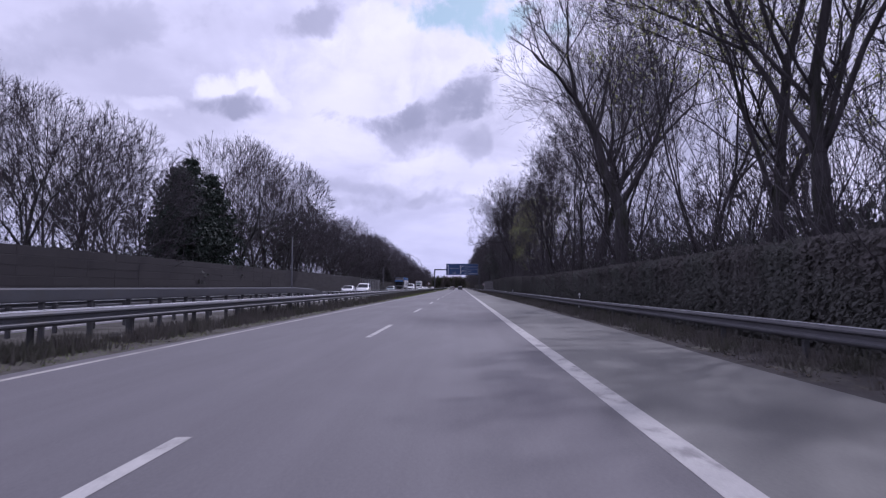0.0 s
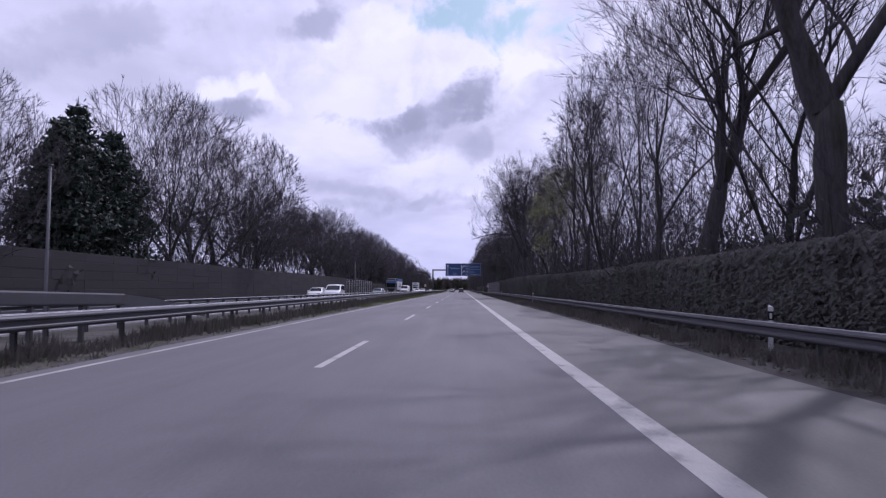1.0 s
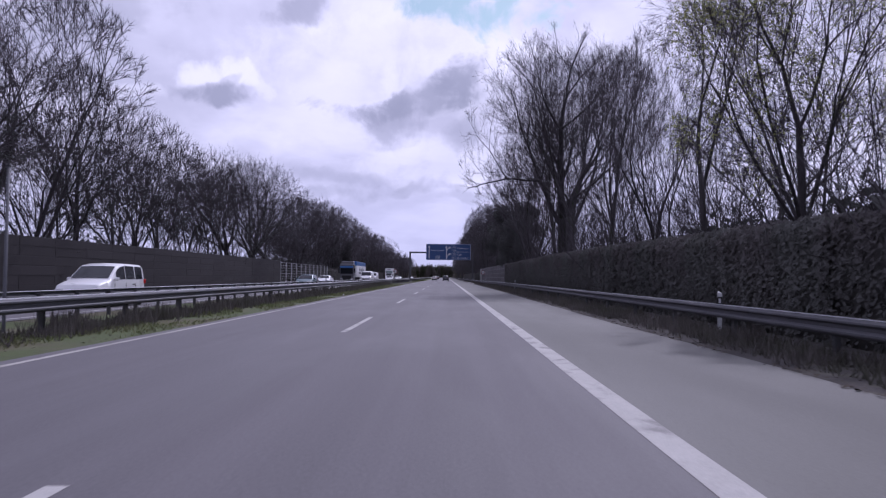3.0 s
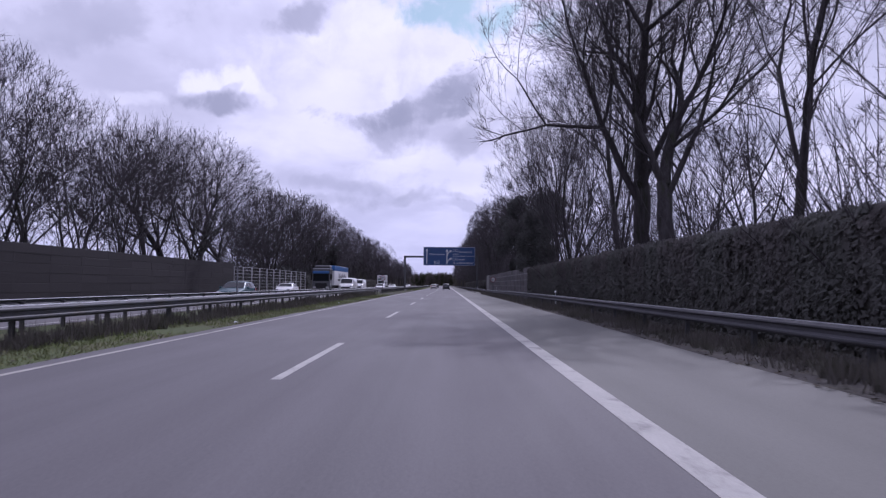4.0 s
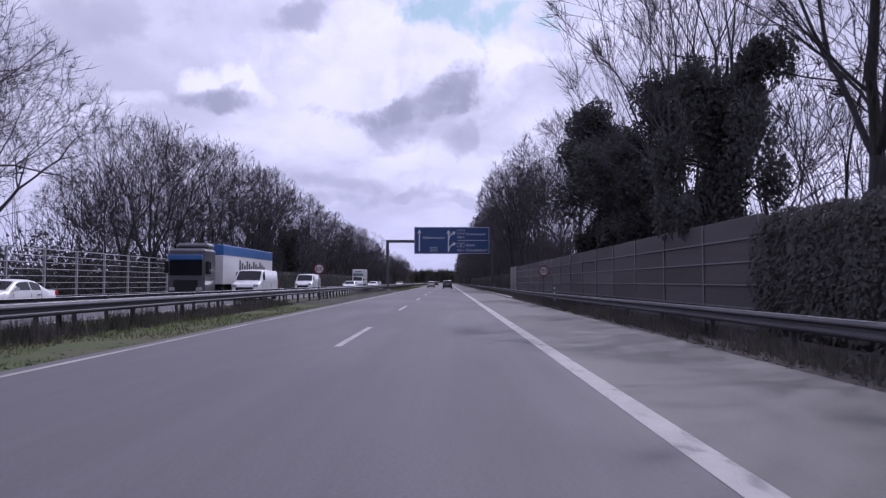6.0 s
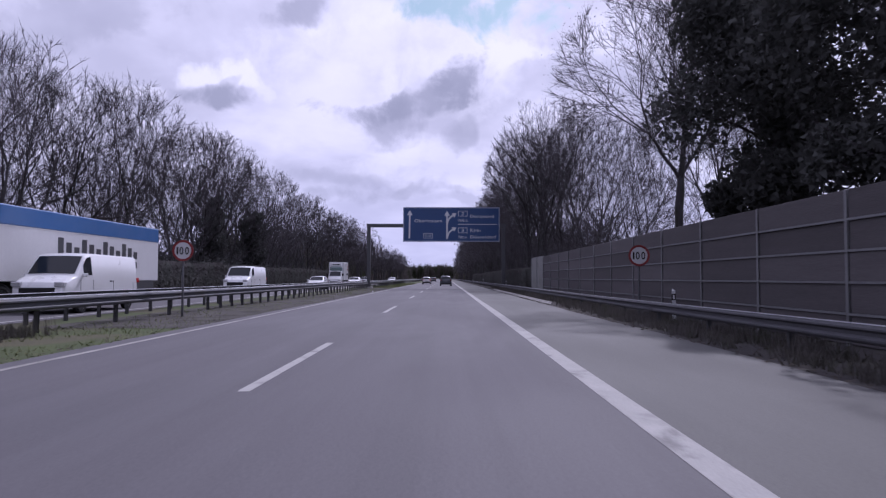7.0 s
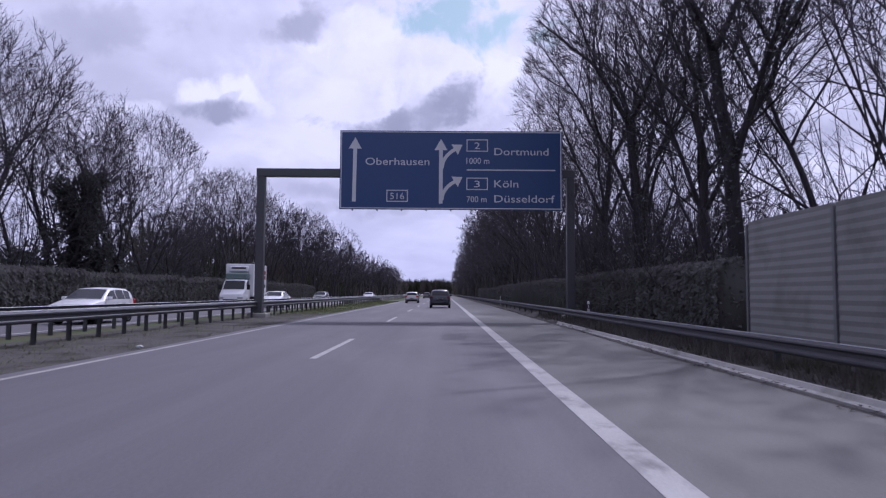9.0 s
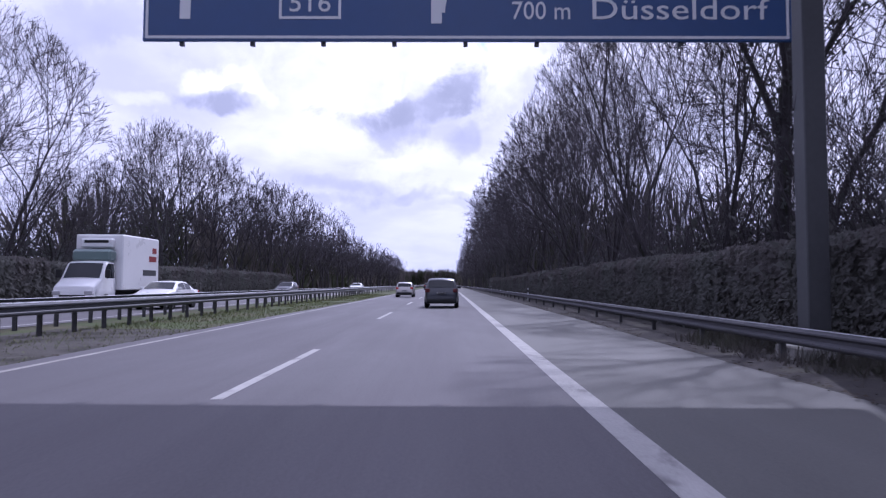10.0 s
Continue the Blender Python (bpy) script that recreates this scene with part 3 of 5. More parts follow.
arrow("arrow", (sx(553), sz(292)), (sx(555), sz(124)), 0.20, 0.70, 0.62, "white arrow straight on")
arrow("arrow", (sx(780), sz(296)), (sx(780), sz(127)), 0.20, 0.70, 0.62, "white arrow straight on")


def branch_arrow(foot, top):
    """An arrow that leaves the straight one and curves away to its side."""
    x0, x1 = sx(783), sx(816)
    z0, z1 = sz(foot), sz(top + 9)
    line_pts = []
    for i in range(9):
        a = i / 8 * math.pi * 0.30
        line_pts.append(Vector((x0 + (x1 - x0) * (1 - math.cos(a)) / (1 - math.cos(math.pi * 0.30)), z0 + (z1 - z0) * math.sin(a) / math.sin(math.pi * 0.30))))
    bm = bmesh.new()
    left, right = [], []
    for i, p in enumerate(line_pts):
        d = (line_pts[min(i + 1, 8)] - line_pts[max(i - 1, 0)]).normalized()
        side = Vector((-d.y, d.x)) * 0.095
        left.append(p + side)
        right.append(p - side)
    head = Vector((-d.y, d.x)) * 0.33
    outline = left + [line_pts[-1] + head, line_pts[-1] + d * 0.5, line_pts[-1] - head] + right[::-1]
    lo = [bm.verts.new((p.x, FY - 0.011, p.y)) for p in outline]
    hi = [bm.verts.new((p.x, FY - 0.002, p.y)) for p in outline]
    m = len(outline)
    for i in range(8):
        bm.faces.new((lo[i], lo[i + 1], lo[m - 2 - i], lo[m - 1 - i]))
    bm.faces.new((lo[9], lo[10], lo[11], lo[12], lo[8]))
    for i in range(m):
        j = (i + 1) % m
        bm.faces.new((lo[i], lo[j], hi[j], hi[i]))
    part("branch_arrow", bm, M_WHITE_SHEET, panel, "white arrow curving off")


branch_arrow(204, 146)
branch_arrow(286, 230)
plate("divider", sx(848), sx(1080), sz(209.5), sz(206.5))


def shield(x0, x1, z0, z1, text):
    for a, b, c, d in ((x0, x1, z1 - 0.05, z1), (x0, x1, z0, z0 + 0.05), (x0, x0 + 0.05, z0 + 0.05, z1 - 0.05), (x1 - 0.05, x1, z0 + 0.05, z1 - 0.05)):
        plate("shield_border", a, b, c, d)
    h = (z1 - z0) * 0.56
    w = min(0.30 * len(text), (x1 - x0) * 0.66)
    lettering("number", text, h, (x0 + x1) / 2 - w / 2, (z0 + z1) / 2 - h / 2, FY - 0.004, M_WHITE_SHEET, panel, w)


shield(sx(638), sx(694), sz(292), sz(261), "516")
shield(sx(847), sx(903), sz(160), sz(128), "2")
shield(sx(847), sx(903), sz(260), sz(228), "3")
for text, x0, x1, base, h in (("Oberhausen", 582, 750, 196, 20), ("Dortmund", 920, 1062, 169, 20), ("Köln", 920, 983, 253, 20),
                              ("Düsseldorf", 920, 1078, 292, 20), ("1000 m", 847, 907, 192, 17), ("700 m", 848, 900, 292, 17)):
    lettering("lettering", text, h * K, sx(x0), sz(base), FY - 0.004, M_WHITE_SHEET, panel, (x1 - x0) * K)

# ---------------------------------------------------------------- noise barriers
BOARD = bm_mesh("board", boxed(-0.05, 0.05, 0.06, 3.94, 0.0, 0.60, bevel=0.015), M_PLANK)
LEDGE_OLD = bm_mesh("ledge", boxed(-0.09, 0.05, 0.06, 3.94, 0.0, 0.05), M_PLANK_OLD)
LEDGE = bm_mesh("ledge", boxed(-0.09, 0.05, 0.06, 3.94, 0.0, 0.05), M_LEDGE)
PANEL_PALE = bm_mesh("panel", sweep([(0.04, 0.0)] + [(-0.05 + 0.014 * (i % 2), 0.10 * i) for i in range(33)] + [(0.04, 3.2)],
                                    [0.06, 3.94], closed=True), M_PALE_PANEL)
H_POST = bmesh.new()
box(H_POST, -0.09, -0.075, -0.08, 0.08, -0.3, 1.0)
box(H_POST, 0.075, 0.09, -0.08, 0.08, -0.3, 1.0)
box(H_POST, -0.075, 0.075, -0.008, 0.008, -0.3, 1.0)
H_POST = bm_mesh("post", H_POST, M_STEEL_DULL)
H_POST_OLD = H_POST.copy()
H_POST_OLD.materials[0] = M_PLANK_OLD
H_POST_PALE = H_POST.copy()
H_POST_PALE.materials[0] = M_LEDGE


BOARD_OLD = BOARD.copy()
BOARD_OLD.materials[0] = M_PLANK_OLD


def noise_barrier(label, x, y0, count, rows, pale=0, board=None):
    wall = thing("noise_barrier", label, "noise barrier", "noise barriers")
    for i in range(count + 1):
        p = part("post", H_POST_OLD if board else H_POST_PALE, None, wall)
        p.matrix_basis = pose(x, y0 + 4 * i, 0) @ Matrix.Diagonal((0.62 if board else 1.0, 1.2 if board else 0.6, rows * 0.645 - (0.0 if board else 0.05), 1))
    for i in range(count):
        if i >= count - pale:
            p = part("panel", PANEL_PALE, None, wall, "pale grey ribbed panel")
            p.matrix_basis = Matrix.Translation((x, y0 + 4 * i, 0.05))
            continue
        for k in range(rows):
            p = part("board", board or BOARD, None, wall)
            p.matrix_basis = pose(x + random.uniform(-0.012, 0.012), y0 + 4 * i, 0.645 * k)
            if k:
                p = part("ledge", LEDGE_OLD if board else LEDGE, None, wall)
                p.matrix_basis = Matrix.Translation((x, y0 + 4 * i, 0.645 * k - 0.046))
    return wall


noise_barrier("dark wooden noise barrier with steel posts and pale end panels", 10.65, 166.0, 18, 5, pale=2)
noise_barrier("dark wooden noise barrier beyond the oncoming lanes", -24.8, -47.0, 58, 6, board=BOARD_OLD)

# mesh fence beyond the oncoming lanes
FENCE_POST = H_POST.copy()
FENCE_POST.materials[0] = M_GALV
fence = thing("mesh_fence", "tall open steel fence with many horizontal rails", "fence")
for i in range(12):
    p = part("post", FENCE_POST, None, fence)
    p.matrix_basis = pose(-24.8, 185.4 + 4 * i, 0) @ Matrix.Diagonal((0.8, 0.8, 3.5, 1))
for k in range(8):
    z = 0.35 + 0.45 * k
    part("rail", sweep([(-0.02, z), (0.02, z), (0.02, z + 0.05), (-0.02, z + 0.05)], [185.4, 200, 215, 229.4], lambda y: -24.72, closed=True),
         M_GALV, fence)

# concrete gutter beside the shoulder
bm = sweep([(-0.22, -0.05), (-0.22, 0.012), (-0.17, 0.012), (-0.09, -0.03), (0.0, 0.0), (0.04, 0.07), (0.10, 0.07), (0.10, -0.05)],
           steps(208, 252), lambda y: 7.90, closed=True)
tagged(new("gutter", bm_mesh("gutter", bm, M_CONCRETE)), "pale concrete drainage gutter along the shoulder edge", "gutter", kind="structure")


# ---------------------------------------------------------------- trees
def spike(verts, faces, a, b, r):
    """A twig that tapers to a point: three faces."""
    d = (b - a).normalized()
    u = d.orthogonal().normalized()
    w = d.cross(u)
    i = len(verts)
    for k in range(3):
        ang = k * math.tau / 3
        verts.append(a + (u * math.cos(ang) + w * math.sin(ang)) * r)
    verts.append(b)
    faces += [(i, i + 1, i + 3), (i + 1, i + 2, i + 3), (i + 2, i, i + 3)]


def wisp(verts, faces, a, b, r, rnd):
    """The finest twig: one slim face that tapers to a point."""
    d = (b - a).normalized()
    u = d.orthogonal().normalized()
    u.rotate(Matrix.Rotation(rnd.uniform(0, math.pi), 3, d))
    i = len(verts)
    verts += [a - u * r, a + u * r, b]
    faces.append((i, i + 1, i + 2))


def leaf(verts, faces, p, size, rnd):
    """A small three-cornered leaf with a random turn."""
    a = Vector((rnd.gauss(0, 1), rnd.gauss(0, 1), rnd.gauss(0, 1))).normalized()
    b = a.orthogonal().normalized()
    b.rotate(Matrix.Rotation(rnd.uniform(0, math.tau), 3, a))
    s = size * rnd.uniform(0.6, 1.3)
    i = len(verts)
    verts += [p + b * s, p - b * s * 0.7 + a.cross(b) * s * 0.65, p - b * s * 0.7 - a.cross(b) * s * 0.65]
    faces.append((i, i + 1, i + 2))


def tilt(d, angle, rnd, turn=None):
    """The direction d, swung by angle degrees to a random side."""
    axis = d.orthogonal().normalized()
    axis.rotate(Matrix.Rotation(rnd.uniform(0, math.tau) if turn is None else turn, 3, d))
    out = d.copy()
    out.rotate(Matrix.Rotation(radians(angle), 3, axis))
    return out


def run(p, d, length, n, rnd, wobble, up):
    """A crooked line of n pieces that starts at p towards d and turns upwards."""
    pts, d = [p.copy()], d.copy()
    for _ in range(n):
        d = (d + Vector((rnd.gauss(0, wobble), rnd.gauss(0, wobble), rnd.gauss(0, wobble) + up))).normalized()
        p = p + d * (length / n)
        pts.append(p.copy())
    return pts, d


def grow(seed, h, bole=0.22, forks=4, spread=32.0, levels=6, r0=0.24, wide=0.34, low=0.15, fine=0.010, shoots=5, laterals=1.0,
         leaves=0, leaf_mat=None, leaf_size=0.07, ivy=0, lean=0.0, rise=0.03, droop=0.0, keep=0.80):
    """Meshes of a bare broad-leaved tree. Its boughs fork again and again, thinner and shorter each time, until fine shoots
    fill a rounded outline; it bears leaves or ivy where it keeps any."""
    rnd = random.Random(seed)
    wv, wf, cv, cf, lv, lf, iv, fi = [], [], [], [], [], [], [], []
    mid, tall_r, wide_r = h * (1 + low) / 2, h * (1 - low) / 2 * 1.04, h * wide
    ends = []

    def kept(p, d, length):
        """The length of a shoot from p towards d that stays inside the crown's outline."""
        for _ in range(6):
            e = p + d * length
            if (e.x ** 2 + e.y ** 2) / wide_r ** 2 + ((e.z - mid) / tall_r) ** 2 < rnd.uniform(0.80, 1.14):
                break
            length *= 0.76
        return length

    def tuft(pts, length):
        """Fine shoots along a last small branch."""
        d = (pts[-1] - pts[0]).normalized()
        for k in range(shoots):
            p = pts[0].lerp(pts[-1], (k + rnd.random()) / shoots)
            e = p + (tilt(d, rnd.uniform(10, 42), rnd) + Vector((0, 0, 0.08 - droop))).normalized() * rnd.uniform(0.35, 1.0) * max(length, 0.8)
            wisp(cv, cf, p, e, fine, rnd)
            ends.append(e)
        wisp(cv, cf, pts[-1], pts[-1] + d * rnd.uniform(0.3, 0.8), fine, rnd)

    def bough(p, d, length, r, level):
        length = kept(p, d, length)
        thick = r > 0.045
        pts, d_end = run(p, d, length, 4 if level == 0 else 3 if thick else 2, rnd, 0.075 + 0.006 * level, rise + 0.003 * level - droop * level * 0.12)
        n = len(pts)
        r1 = max(r * 0.74, fine)
        radii = [r + (r1 - r) * k / (n - 1) for k in range(n)]
        if thick:
            radii[0] *= 1.08
            tube(wv, wf, pts, radii, 7 if r > 0.14 else 5 if r > 0.08 else 4, False)
            if ivy and level < 2:
                for _ in range(ivy // 10):
                    k = rnd.randrange(n - 1)
                    out = Vector((rnd.gauss(0, 1), rnd.gauss(0, 1), 0)).normalized() * (radii[k] + abs(rnd.gauss(0, 0.28)))
                    leaf(iv, fi, pts[k].lerp(pts[k + 1], rnd.random()) + out, 0.095, rnd)
        elif level < levels - 1:
            tube(cv, cf, [pts[0], pts[-1]] if level > 3 else pts, [radii[0], radii[-1]] if level > 3 else radii, 3, False)
        else:
            spike(cv, cf, pts[0], pts[-1], r)
        if level >= levels - 1 or length < 0.35:
            tuft(pts, length)
            return
        count = 3 if rnd.random() < 0.32 else 2
        turn = rnd.uniform(0, math.tau)
        for i in range(count):
            angle = spread * (1 - 0.05 * level) * (rnd.uniform(0.2, 0.6) if i == 0 else rnd.uniform(0.75, 1.3))
            bd = tilt(d_end, angle, rnd, turn + i * math.tau / count + rnd.uniform(-0.4, 0.4))
            bough(pts[-1], bd, length0 * keep ** (level + 1) * rnd.uniform(0.75, 1.2), r1 * (0.86 if i == 0 else rnd.uniform(0.55, 0.75)), level + 1)
        n_side = int(laterals) + (rnd.random() < laterals % 1)
        for _ in range(n_side if level > 0 else n_side * 2):
            s = rnd.uniform(0.25, 0.9)
            k = min(int(s * (n - 1)), n - 2)
            q = pts[k].lerp(pts[k + 1], s * (n - 1) - k)
            sd = tilt((pts[k + 1] - pts[k]).normalized(), rnd.uniform(30, 56), rnd)
            bough(q, sd, length0 * keep ** (level + 1) * rnd.uniform(0.5, 0.8), max(r * rnd.uniform(0.28, 0.42), fine), min(level + 2, levels - 1))

    trunk, d = run(Vector((0, 0, -0.15)), tilt(Vector((0, 0, 1)), lean + rnd.uniform(0, 3), rnd), bole * h, 4, rnd, 0.045, 0.02)
    ring = []
    for k in range(9):
        q = trunk[k // 2] if k % 2 == 0 else trunk[k // 2].lerp(trunk[k // 2 + 1], 0.5)
        ring.append(q + Vector((rnd.gauss(0, 0.10), rnd.gauss(0, 0.10), 0)) * r0 * (0 if k == 0 else 1))
    tube(wv, wf, ring, [r0 * f * rnd.uniform(0.95, 1.06) for f in (1.45, 1.12, 1.0, 0.95, 0.92, 0.90, 0.90, 0.92, 0.70)], 9)
    for p, q in zip(trunk, trunk[1:]):
        for _ in range(ivy // 8):
            out = Vector((rnd.gauss(0, 1), rnd.gauss(0, 1), 0)).normalized() * (r0 + abs(rnd.gauss(0, 0.25)))
            leaf(iv, fi, p.lerp(q, rnd.random()) + out, 0.095, rnd)
    length0 = (1 - bole) * h * (1 - keep) / (1 - keep ** levels) * 1.12
    for i in range(forks):
        turn = (i + rnd.uniform(-0.3, 0.3)) * math.tau / forks
        angle = (0.35 if i == 0 else rnd.uniform(0.7, 1.25)) * spread
        start = trunk[-1].lerp(trunk[-2], 0.1 if i == 0 else rnd.uniform(0.0, 0.7))
        bough(start, tilt(d, angle, rnd, turn), length0 * rnd.uniform(0.9, 1.25), r0 * (0.74 if i == 0 else 0.86 / forks ** 0.5) * rnd.uniform(0.88, 1.06), 0)
    for _ in range(leaves):
        p = rnd.choice(ends)
        leaf(lv, lf, p + Vector((rnd.gauss(0, 0.15), rnd.gauss(0, 0.15), rnd.gauss(0, 0.15))), leaf_size, rnd)
    meshes = [("trunk", mesh_from("trunk", wv, wf, M_BARK, True)), ("crown", mesh_from("crown", cv, cf, M_TWIG))]
    if lv:
        meshes.append(("foliage", mesh_from("foliage", lv, lf, leaf_mat)))
    if iv:
        meshes.append(("ivy", mesh_from("ivy", iv, fi, M_IVY)))
    return meshes


def ivy_tree(seed, h, r, count=1700, size=0.12):
    """A trunk wholly wrapped in ivy: overlapping leafy lobes with bare twigs on top."""
    rnd = random.Random(seed)
    wv, wf, lv, lf, cv, cf = [], [], [], [], [], []
    pts, _ = run(Vector((0, 0, -0.1)), Vector((0, 0, 1)), h * 0.95, 7, rnd, 0.06, 0.05)
    tube(wv, wf, pts, [0.34 * (1 - 0.11 * i) for i in range(8)], 8)
    for i in range(54):
        s = 0.06 + 0.93 * (i + rnd.random()) / 54
        k = min(int(s * 7), 6)
        girth = r * blend(s, (0.0, 0.35), (0.28, 0.60), (0.60, 1.0), (0.88, 0.9), (1.0, 0.7))
        wide = girth * rnd.uniform(0.26, 0.46)
        c = pts[k].lerp(pts[k + 1], s * 7 - k) + Vector((rnd.gauss(0, 0.62), rnd.gauss(0, 0.62), 0)) * girth * 0.75
        tube(wv, wf, [pts[k], pts[k].lerp(c, 0.6) + Vector((0, 0, 0.2)), c], [0.07, 0.05, 0.03], 4, False)
        for _ in range(count // 2):
            a = Vector((rnd.gauss(0, 1), rnd.gauss(0, 1), rnd.gauss(0, 1))).normalized()
            q = rnd.random() ** 0.45 + rnd.gauss(0, 0.06)
            leaf(lv, lf, c + Vector((a.x * wide, a.y * wide, a.z * wide * 1.15)) * q, size, rnd)
        for _ in range(14):
            a = Vector((rnd.gauss(0, 1), rnd.gauss(0, 1), abs(rnd.gauss(0, 1)) + 0.5)).normalized()
            spike(cv, cf, c + a * wide * 0.6, c + a * wide * rnd.uniform(1.05, 1.5), 0.012)
    return [("trunk", mesh_from("trunk", wv, wf, M_BARK, True)), ("ivy", mesh_from("ivy", lv, lf, M_IVY)),
            ("crown", mesh_from("crown", cv, cf, M_TWIG))]


def conifer(seed, h, r):
    """A dark spruce: a straight trunk with whorls of drooping boughs covered in needle sprays."""
    rnd = random.Random(seed)
    wv, wf, lv, lf = [], [], [], []
    tube(wv, wf, [Vector((0, 0, -0.1)), Vector((0, 0, h * 0.5)), Vector((0, 0, h))], [0.30, 0.18, 0.02], 7)
    for tier in range(30):
        s = 0.05 + 0.90 * tier / 29 + rnd.uniform(-0.01, 0.01)
        for k in range(9):
            a = (k + rnd.uniform(-0.4, 0.4)) * math.tau / 9 + tier
            length = r * min(1.0, 1.9 * (1 - s)) ** 0.8 * rnd.uniform(0.55, 1.25) + 0.25
            out = Vector((math.cos(a), math.sin(a), 0))
            p = Vector((0, 0, s * h))
            q = p + out * length * 0.6 + Vector((0, 0, -0.10 * length))
            e = p + out * length + Vector((0, 0, -0.08 * length + rnd.uniform(-0.1, 0.3)))
            tube(wv, wf, [p, q, e], [0.05, 0.03, 0.008], 3, False)
            for _ in range(int(8 + 11 * length)):
                t = rnd.random() ** 0.7
                c = p.lerp(q, t / 0.6) if t < 0.6 else q.lerp(e, (t - 0.6) / 0.4)
                side = out.cross(Vector((0, 0, 1))) * rnd.gauss(0, 0.18 + 0.14 * length * (1 - 0.5 * t))
                leaf(lv, lf, c + side + Vector((0, 0, rnd.gauss(-0.12, 0.16))), 0.21, rnd)
    return [("trunk", mesh_from("trunk", wv, wf, M_BARK, True)), ("needles", mesh_from("needles", lv, lf, M_CONIFER))]


def shrub_mesh(seed, h, r, stems, leaves, mat, leaf_size=0.13):
    """A thicket: arching stems with side twigs and leaf clumps low down."""
    rnd = random.Random(seed)
    cv, cf, lv, lf = [], [], [], []
    for _ in range(stems):
        a = rnd.uniform(0, math.tau)
        base = Vector((math.cos(a), math.sin(a), 0)) * rnd.uniform(0, r * 0.55)
        d = Vector((math.cos(a) * 0.45, math.sin(a) * 0.45, 1)).normalized()
        pts, _ = run(base - Vector((0, 0, 0.1)), tilt(d, rnd.uniform(0, 18), rnd), h * rnd.uniform(0.6, 1.08), 4, rnd, 0.13, 0.02)
        tube(cv, cf, pts, [0.028, 0.022, 0.015, 0.010, 0.005], 3, False)
        for k in range(4):
            for _ in range(3):
                p = pts[k].lerp(pts[k + 1], rnd.random())
                dd = tilt((pts[k + 1] - pts[k]).normalized(), rnd.uniform(20, 65), rnd)
                spike(cv, cf, p, p + dd * rnd.uniform(0.3, 0.9) * (1.1 - 0.15 * k), 0.009)
    for _ in range(leaves):
        a = rnd.uniform(0, math.tau)
        q = r * math.sqrt(rnd.random())
        z = h * (rnd.random() ** 1.25) * (1 - 0.5 * (q / r) ** 2) * 0.56
        leaf(lv, lf, Vector((math.cos(a) * q, math.sin(a) * q, z)), leaf_size, rnd)
    return [("brushwood", mesh_from("brushwood", cv, cf, M_TWIG)), ("foliage", mesh_from("foliage", lv, lf, mat))]


def plant(kind, meshes, m, label, category, group):
    ob = thing(kind, label, category, group, at=m)
    for name, me in meshes:
        part(name, me, None, ob)
    return ob


def spot(x, y, rnd, scale=1.0, wide=1.0, turn=None):
    t = rnd.uniform(0, 360) if turn is None else turn
    return pose(x + bend(y), y, -0.1, 0, 0, t) @ Matrix.Diagonal((scale * wide, scale * wide, scale, 1))


BARE = "bare grey-brown broad-leaved tree with fine twigs"
# full trees, each 20 m high before scaling
FULL = [
    grow(11, 20, 0.26, 4, 28, 7, 0.25, 0.28, shoots=3, laterals=0.7),
    grow(12, 20, 0.34, 3, 22, 7, 0.22, 0.23, shoots=3, laterals=0.8),
    grow(13, 20, 0.12, 5, 24, 7, 0.22, 0.28, low=0.08, shoots=3, laterals=0.5),
    grow(14, 20, 0.34, 4, 28, 7, 0.28, 0.28, shoots=4, laterals=0.8, ivy=900),
    grow(15, 20, 0.10, 5, 18, 7, 0.19, 0.23, low=0.05, shoots=3, laterals=0.5),
]
BIG = [grow(21, 22, 0.31, 3, 46, 8, 0.46, 0.40, low=0.16, shoots=3, rise=0.085, fine=0.008), grow(22, 22, 0.32, 4, 34, 8, 0.42, 0.33, low=0.2, shoots=3, rise=0.06, fine=0.008)]
BIRCH = grow(23, 19, 0.34, 2, 16, 7, 0.15, 0.18, laterals=1.6, fine=0.008, droop=0.25)
BUDDING = grow(24, 19, 0.22, 5, 28, 7, 0.26, 0.31, leaves=24000, leaf_mat=M_BUD, leaf_size=0.055)
DRY = grow(25, 14, 0.42, 4, 32, 7, 0.19, 0.36, low=0.34, shoots=3, leaves=3400, leaf_mat=M_TWIG, leaf_size=0.035, lean=6)
LEAN = [grow(26, 10, 0.08, 6, 38, 5, 0.13, 0.48, low=0.03, lean=5, fine=0.008), grow(27, 10, 0.08, 6, 42, 5, 0.12, 0.52, low=0.03, lean=7, fine=0.008)]
MID = [grow(36, 20, 0.20, 4, 34, 7, 0.27, 0.38, low=0.10, fine=0.019, shoots=2, laterals=0.55),
       grow(37, 20, 0.12, 5, 30, 7, 0.23, 0.36, low=0.08, fine=0.019, shoots=2, laterals=0.5),
       grow(38, 20, 0.28, 4, 32, 7, 0.26, 0.34, low=0.12, fine=0.019, shoots=2, laterals=0.55, ivy=1300),
       grow(39, 20, 0.22, 4, 36, 7, 0.27, 0.38, low=0.10, fine=0.019, shoots=2, laterals=0.55, ivy=1800)]
OAK = [grow(34, 20, 0.26, 5, 42, 7, 0.42, 0.48, low=0.12, fine=0.014, shoots=3, laterals=0.8),
       grow(35, 20, 0.28, 5, 44, 7, 0.40, 0.50, low=0.12, fine=0.014, shoots=3, laterals=0.8)]
